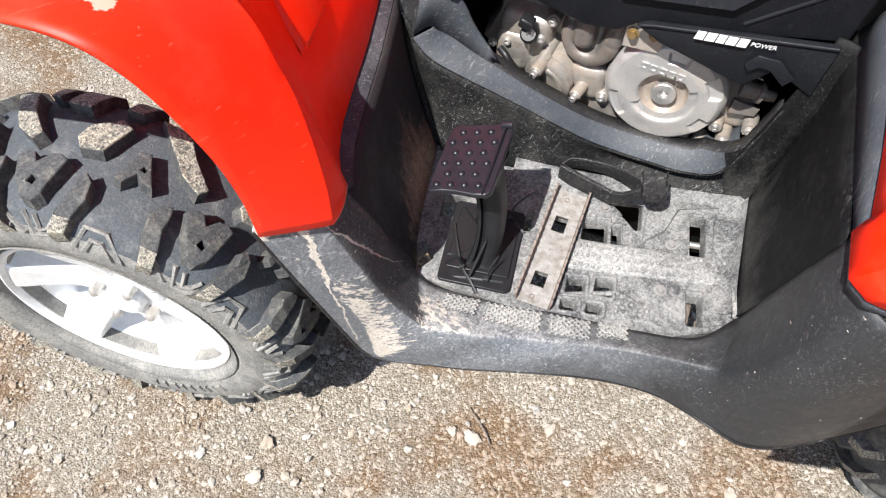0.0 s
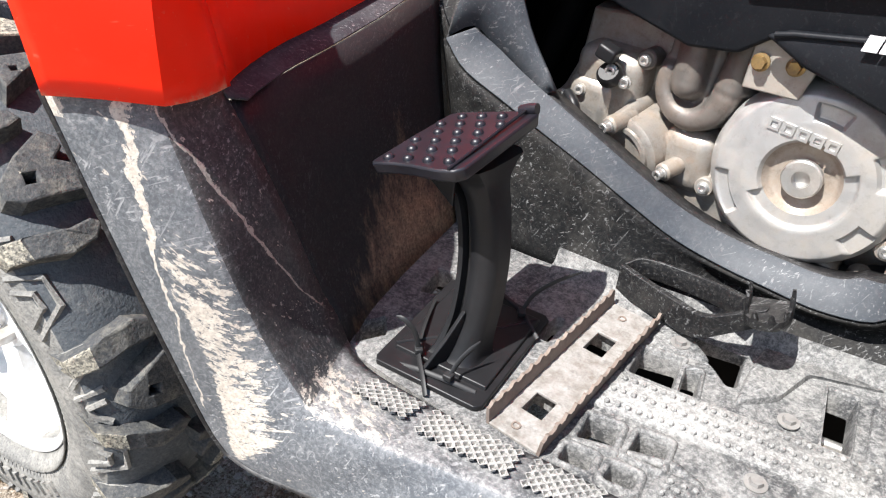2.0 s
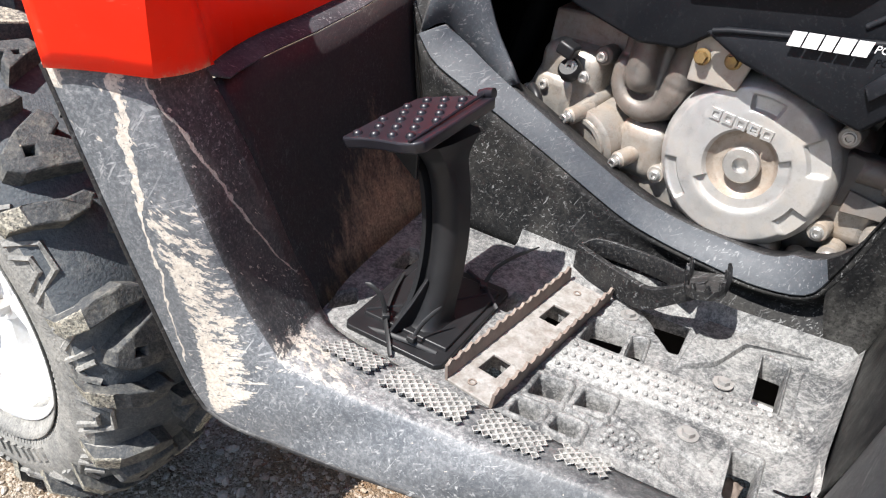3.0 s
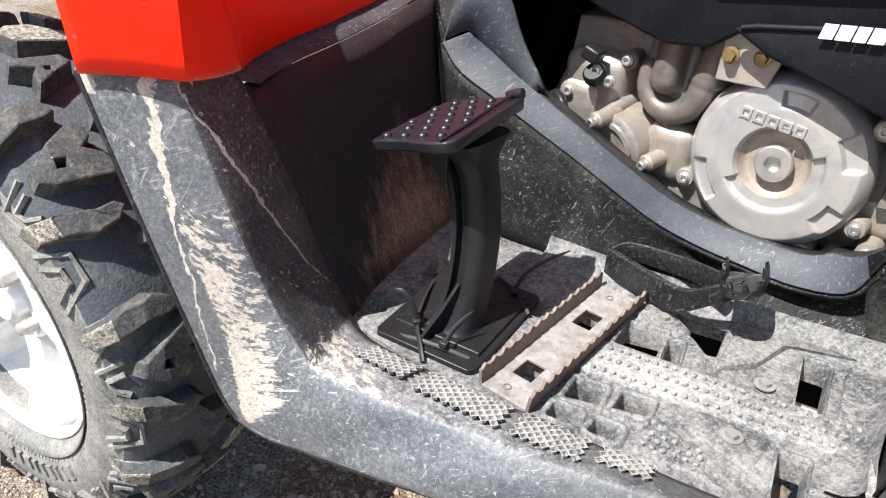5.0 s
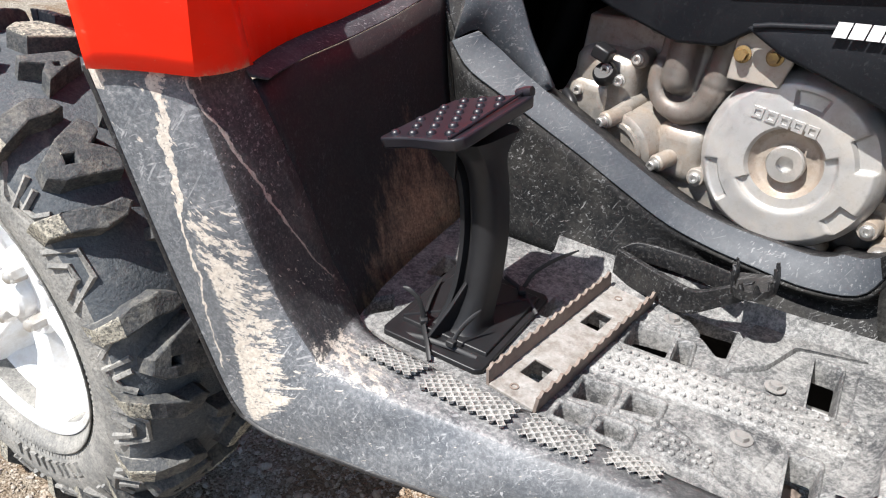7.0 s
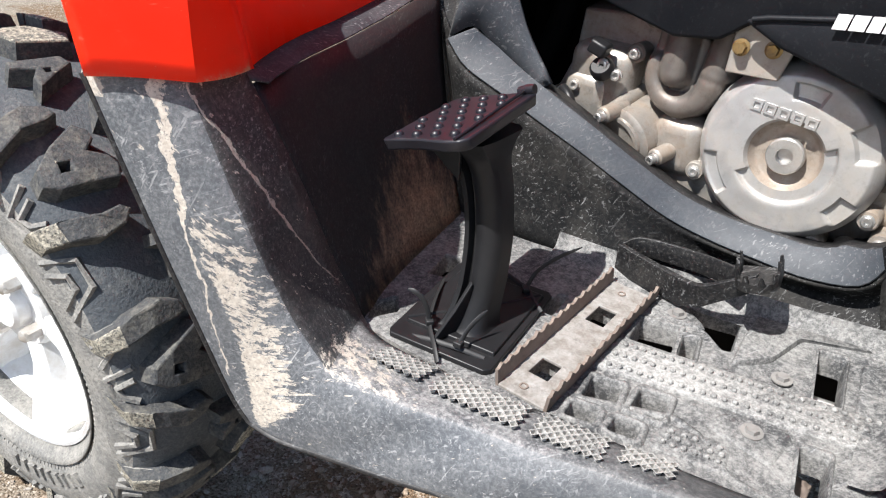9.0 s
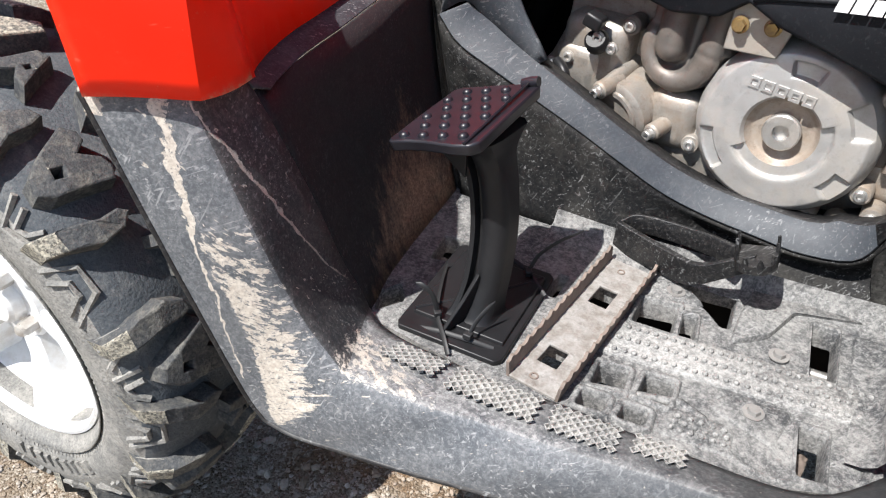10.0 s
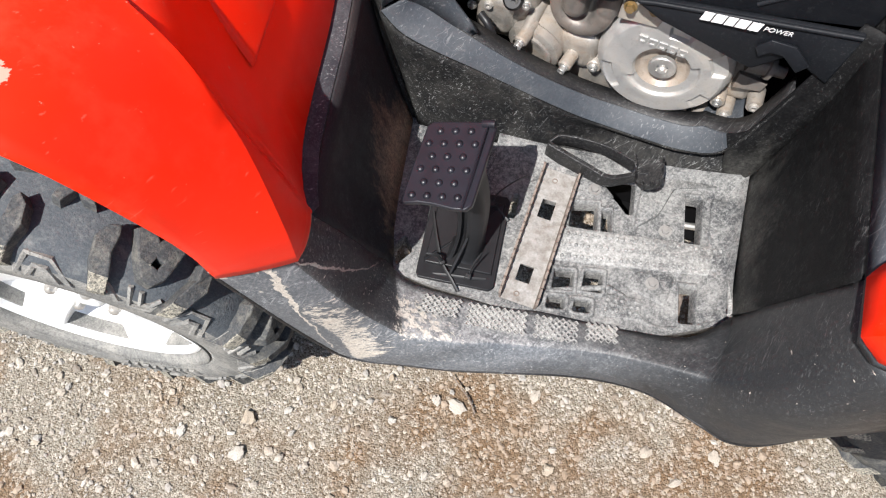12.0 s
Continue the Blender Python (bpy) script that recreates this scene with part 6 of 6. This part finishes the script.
def build_wheel(at, yaw, spin, label, detail=True):
    """A wheel whose outer side looks along local -z after the axle is laid down."""
    m = Matrix.Translation(at) @ Matrix.Rotation(radians(yaw), 4, "Z") @ Matrix.Rotation(radians(-90), 4, "X") @ Matrix.Rotation(radians(spin), 4, "Z")
    prof = TREAD + [(-a, r) for a, r in TREAD[-2::-1]]
    # without detail the carcass takes a darker rubber, standing for shade under the fender
    tyre = part("tyre", lathe_bm([(r, a) for a, r in prof] + [(0.175, 0.08), (0.175, -0.08), (0.187, -0.088)], 72, m), TYRE if detail else LUGSIDE, bike, label, 50)
    tyre.data.materials.append(SIDE)
    for p in tyre.data.polygons:
        c = m.inverted() @ p.center
        if detail and math.hypot(c.x, c.y) < 0.276:
            p.material_index = 1
    if not LUG_MESHES:
        for k, poly in enumerate(LUGS):
            LUG_MESHES.append(lug_mesh(poly, radians(-50) * 0.305, {1: (0.3, -68, 6.5), 3: (-18.6, -8, 4)}.get(k)))
    for k in range(PITCHES):
        for me in LUG_MESHES:
            ob = new("tread_block", me)
            ob.matrix_world = m @ Matrix.Rotation(2 * math.pi * k / PITCHES, 4, "Z")
            ob.parent = tyre
            ob.matrix_parent_inverse = tyre.matrix_world.inverted()
    if not detail:
        return
    # sidewall: paler dusty band with raised zigzags and unreadable raised marks
    def side_a(r):
        for (a0, r0), (a1, r1) in zip(TREAD, TREAD[1:]):
            if r0 <= r <= r1:
                return a0 + (a1 - a0) * (r - r0) / (r1 - r0)
        return -0.1

    bm = bmesh.new()
    chevrons = [  # degrees from the pitch's middle, radius
        [(11.5, 0.258), (14.5, 0.290), (20.0, 0.290), (25.5, 0.256)],
        [(14.5, 0.256), (16.5, 0.277), (19.2, 0.277), (22.5, 0.254)],
        [(30.2, 0.262), (28.6, 0.289), (33.0, 0.282), (37.5, 0.262)],
        [(32.2, 0.262), (31.6, 0.276), (34.0, 0.272)],
        [(-2.0, 0.290), (0.6, 0.262), (6.0, 0.268), (9.0, 0.291)],
        [(1.0, 0.288), (2.6, 0.272), (5.0, 0.275), (6.4, 0.287)],
    ]
    for k in range(PITCHES):
        for line in chevrons:
            pts = []
            for deg, r in line:
                a0 = 2 * math.pi * k / PITCHES + radians(deg - 50)
                pts.append(m @ Vector((r * math.cos(a0), r * math.sin(a0), side_a(r) - 0.0015)))
            tube_bm(pts, 0.0036, 5, bm, flat=1.1)
    for k in range(150):  # fine radial ticks near the bead
        a0 = 2 * math.pi * k / 150
        tube_bm([m @ Vector((r * math.cos(a0), r * math.sin(a0), side_a(r) - 0.0006)) for r in (0.209, 0.214)], 0.0007, 4, bm)
    tagged(part("sidewall_relief", bm, SIDE, tyre, "raised chevron bars on the sidewall", 40), kind="stuff")
    bm = bmesh.new()
    for k in range(9):
        a = 0.9 + k * 0.085
        mm = m @ Matrix.Rotation(a, 4, "Z") @ Matrix.Translation((0.226, 0, -0.1125))
        box_bm(0, 0, 0, 0.019, 0.008 + 0.005 * (k % 3 == 0), 0.004, mm, bm)
    tagged(part("raised_lettering", bm, SIDE, tyre, "worn raised marks on the sidewall"), kind="stuff")
    bm = lathe_bm([(0.19, -0.0915), (0.2, -0.1015), (0.206, -0.108)], 72, m)
    part("bead_ring", bm, SIDE, tyre, "dusty ring round the bead", 60, solid=0.0015)
    # rim: lip, barrel, six broad spokes, hub and nuts
    rim = part("wheel_rim", lathe_bm([(0.176, -0.06), (0.178, -0.088), (0.183, -0.094), (0.188, -0.093), (0.189, -0.087), (0.184, -0.08), (0.172, -0.05), (0.168, 0.06), (0.165, 0.06), (0.166, -0.045), (0.176, -0.06)], 72, m), RIMM, bike, "silver painted alloy wheel rim", 40)
    part("hub", lathe_bm([(0.062, -0.02), (0.064, -0.05), (0.06, -0.056), (0.034, -0.054), (0.031, -0.068), (0.026, -0.072), (0, -0.072)], 40, m), RIMM, rim, smooth=35)
    part("rim_back", lathe_bm([(0.167, -0.01), (0.06, -0.005), (0.06, 0.01), (0.167, 0.01)], 48, m), RIMM, rim, smooth=35)
    for k in range(6):
        mm = m @ Matrix.Rotation(2 * math.pi * k / 6 + 0.25, 4, "Z")
        bm = bmesh.new()
        secs = []
        for r, w, z0, z1 in ((0.05, 0.022, -0.054, -0.015), (0.09, 0.024, -0.06, -0.015), (0.13, 0.032, -0.074, -0.015), (0.16, 0.044, -0.084, -0.02), (0.1775, 0.052, -0.087, -0.04)):
            secs.append([bm.verts.new(mm @ Vector((r, y * w, z))) for y, z in ((-1, z1), (-0.72, z0), (0.72, z0), (1, z1))])
        for a, b in zip(secs, secs[1:]):
            for q in range(4):
                bm.faces.new((a[q], a[(q + 1) % 4], b[(q + 1) % 4], b[q]))
        bm.faces.new(secs[0])
        bm.faces.new(secs[-1])
        part("spoke", bm, RIMM, rim, bevel=0.003)
    for k in range(4):
        mm = m @ Matrix.Rotation(math.pi / 2 * k + 0.55, 4, "Z") @ Matrix.Translation((0.047, 0, -0.054)) @ Matrix.Rotation(math.pi, 4, "X")
        bm = prism_bm([(0.0105 * math.cos(a), 0.0105 * math.sin(a)) for a in (q * math.pi / 3 for q in range(6))], 0, 0.018, mm, inset=0.001)
        lathe_bm([(0.0085, 0.017), (0.008, 0.022), (0.004, 0.025), (0, 0.0255)], 16, mm, bm)
        part("wheel_nut", bm, STEEL, rim, "chromed wheel nut", 35)


# ---- clip-on heel rest standing in the footwell ----
def build_pedal():
    base = empty("heel_rest", (-0.1, 0.06, FZ + 0.004))
    tagged(base, "black plastic raised foot pedal strapped to the footwell floor", "foot pedal")
    m = Matrix.Translation((-0.097, 0.056, FZ + 0.003)) @ Matrix.Rotation(radians(8), 4, "Z")
    part("base_plate", prism_bm([(-0.054, -0.068), (-0.05, -0.074), (0.05, -0.074), (0.056, -0.068), (0.056, 0.068), (0.05, 0.074), (-0.05, 0.074), (-0.056, 0.068)], -0.003, 0.003, m), BLACK, base, "flat black base plate", bevel=0.0012)
    part("raised_base", prism_bm([(-0.046, -0.052), (0.05, -0.052), (0.05, 0.062), (-0.046, 0.062)], 0.0025, 0.0065, m, inset=0.002), BLACK, base, bevel=0.001)
    for x0, y0, x1, y1 in ((0.0, 0.0, -0.046, -0.048), (0.012, 0.012, 0.046, 0.058), (-0.004, 0.02, -0.042, 0.06)):
        part("base_rib", tube_bm([m @ Vector((x0, y0, 0.0058)), m @ Vector((x1, y1, 0.0058))], 0.0022, 6), BLACK, base, smooth=60)
    # stalk: curved column with a narrow flange, a groove and a rounded body
    secs = [(0.427, -0.086, 0.034, 0.05, 0.046), (0.434, -0.0855, 0.036, 0.042, 0.038), (0.45, -0.085, 0.042, 0.037, 0.034), (0.475, -0.0845, 0.049, 0.035, 0.032), (0.52, -0.087, 0.056, 0.035, 0.031), (0.565, -0.094, 0.058, 0.036, 0.032), (0.592, -0.102, 0.056, 0.04, 0.038), (0.606, -0.11, 0.053, 0.056, 0.056), (0.615, -0.116, 0.052, 0.07, 0.075)]
    keys = [Vector((z, x, y)) for z, x, y, _, _ in secs]
    size = [Vector((wx, wy, 0)) for _, _, _, wx, wy in secs]
    bm = bmesh.new()
    rings = []
    prof = [(-1, -0.75), (-0.92, -0.9), (-0.66, -0.9), (-0.6, -0.4), (-0.36, -0.34), (-0.24, -0.86), (0.1, -1), (0.6, -0.96), (0.92, -0.7), (1, -0.3), (1, 0.8), (0.8, 1), (-0.8, 1), (-1, 0.8)]
    for c, w in zip(smooth_line(keys, 33), smooth_line(size, 33)):
        z, x, y = c
        rings.append([bm.verts.new((x + px * w.x / 2, y + py * w.y / 2 + px * w.x / 2 * 0.12, z)) for px, py in prof])
    for a, b in zip(rings, rings[1:]):
        for k in range(len(prof)):
            bm.faces.new((a[k], a[(k + 1) % len(prof)], b[(k + 1) % len(prof)], b[k]))
    bm.faces.new(rings[0])
    bm.faces.new(rings[-1])
    part("stalk", bm, BLACK, base, "curved ribbed black stalk", 38)
    lean = Matrix(((0.25, 0, 1, 0), (1, 0, -0.25, 0), (0, 1, 0, 0), (0, 0, 0, 1)))
    part("gusset", prism_bm([(-0.012, 0), (0.03, 0), (0.03, 0.05), (0.012, 0.026)], -0.002, 0.002, Matrix.Translation((-0.093, 0.002, FZ + 0.008)) @ lean), BLACK, base, bevel=0.0008)
    part("pad_gusset", prism_bm([(-0.042, 0.0), (0.0, 0.004), (0.0, -0.032), (-0.008, -0.026)], -0.002, 0.002, facing((-0.108, 0.034, 0.606), (0.1, -1, 0))), BLACK, base, bevel=0.0008)
    # foot pad
    NL, NR, FR, FL = Vector((-0.16, -0.012, 0.611)), Vector((-0.078, 0.0, 0.632)), Vector((-0.083, 0.113, 0.643)), Vector((-0.168, 0.1, 0.617))

    def q(u, v, d=0.0):
        p = NL.lerp(NR, u).lerp(FL.lerp(FR, u), v)
        return p + Vector((-0.24, -0.12, 1)).normalized() * d

    bm = bmesh.new()
    outline = [(0.03, 0.0), (0.25, 0.02), (0.45, 0.01), (0.75, -0.03), (0.93, -0.03), (1.0, 0.03), (1.0, 0.5), (1.0, 0.93), (0.94, 1.0), (0.6, 1.0), (0.1, 1.0), (0.02, 0.95), (0.0, 0.5), (0.0, 0.05)]
    rim = [bm.verts.new(q(u, v, 0.0)) for u, v in outline]
    low = [bm.verts.new(q(0.5 + (u - 0.5) * 0.97, 0.5 + (v - 0.5) * 0.97, -0.011)) for u, v in outline]
    bm.faces.new(rim)
    bm.faces.new(low[::-1])
    for i in range(len(rim)):
        j = (i + 1) % len(rim)
        bm.faces.new((low[i], low[j], rim[j], rim[i]))
    pad = part("foot_pad", bm, PADM, base, "dark satin pad with raised round studs", bevel=0.002)
    part("pad_ridge", tube_bm([q(0.88, -0.02, 0.001), q(0.885, 0.3, 0.002), q(0.88, 0.95, 0.0035), q(0.8, 0.98, 0.004)], 0.0016, 6), PADM, pad, smooth=60)
    part("pad_end", tube_bm([q(0.8, 0.965, 0.001), q(0.9, 0.955, 0.003), q(0.975, 0.95, 0.003)], 0.005, 8), PADM, pad, smooth=60)
    for r in range(6):
        for c in range(4 if r % 2 == 0 else 3):
            mm = facing(q(0.13 + 0.215 * c + (0.107 if r % 2 else 0.0), 0.1 + 0.155 * r, 0.0), (-0.24, -0.12, 1), (0, 1, 0))
            part("stud", lathe_bm([(0.0049, -0.0005), (0.0046, 0.0014), (0.0034, 0.003), (0.0015, 0.0038), (0, 0.004)], 14, mm), PADM, pad, smooth=70)


def zip_tie(points, head, tail, width=0.0024):
    """A nylon tie: strap, square lock and free tail."""
    tie = empty("cable_tie", points[0])
    tagged(tie, "black nylon cable tie with a long uncut tail", "cable tie", "cable ties on the pedal base")
    part("strap", tube_bm(smooth_line(points, 16), width, 8, flat=0.3), TIE, tie, smooth=60)
    m = Matrix.Translation(head[0]) @ Vector(head[1]).to_track_quat("X", "Z").to_matrix().to_4x4()
    part("lock", box_bm(0, 0, 0, 0.0085, 0.0075, 0.006, m), TIE, tie, bevel=0.001)
    part("tail", tube_bm(smooth_line(tail, 14), [width] * 11 + [width * 0.85, width * 0.6, width * 0.35], 8, flat=0.3), TIE, tie, smooth=60)


def build_ties():
    z = FZ + 0.012
    zip_tie([(-0.15, 0.075, z - 0.002), (-0.13, 0.035, z + 0.002), (-0.111, 0.004, z + 0.001), (-0.09, -0.015, z - 0.002), (-0.077, -0.026, FZ + 0.003)], ((-0.111, 0.004, z + 0.003), (0.75, -0.65, 0)), [(-0.111, 0.004, z + 0.004), (-0.113, 0.003, z + 0.015), (-0.117, 0.001, z + 0.027), (-0.124, -0.003, z + 0.035), (-0.131, -0.005, z + 0.036)])
    zip_tie([(-0.12, -0.014, z - 0.008), (-0.1, -0.01, z - 0.004), (-0.085, -0.007, z - 0.003), (-0.069, -0.004, z - 0.002), (-0.046, 0.004, z - 0.006)], ((-0.07, -0.004, z + 0.003), (1, 0.1, 0)), [(-0.069, -0.003, z + 0.004), (-0.068, 0.006, z + 0.014), (-0.065, 0.016, z + 0.022), (-0.061, 0.026, z + 0.029)])
    zip_tie([(-0.045, 0.1, z - 0.006), (-0.06, 0.108, z - 0.002), (-0.076, 0.118, z - 0.001), (-0.105, 0.128, z - 0.002)], ((-0.074, 0.115, z + 0.001), (-0.6, 0.8, 0.1)), [(-0.074, 0.118, z + 0.004), (-0.069, 0.126, z + 0.02), (-0.054, 0.139, z + 0.037), (-0.036, 0.151, z + 0.051)])


build_ground()
build_lower_body()
build_front_wall()
build_inner_wall()
build_rear_wall()
build_side_panels()
build_red_body()
build_floor()
build_underfloor()
build_rail()
build_lever()
build_engine()
build_bay()
build_far_side()
build_pedal()
build_ties()
sill_patches()
build_wheel((-0.628, -0.126, 0.309), 8, 0, "black off-road front tyre with dusty tread blocks")
build_wheel((0.825, 0.14, 0.309), 0, 50, "black off-road rear tyre", False)
# far wheels, unseen, added with the far side to block light
build_wheel((-0.628, 0.98, 0.309), -8, 20, "black off-road front tyre on the far side", False)
build_wheel((0.8, 0.8, 0.309), 0, 70, "black off-road rear tyre on the far side", False)
build_stones()
build_twig()
build_gravel()
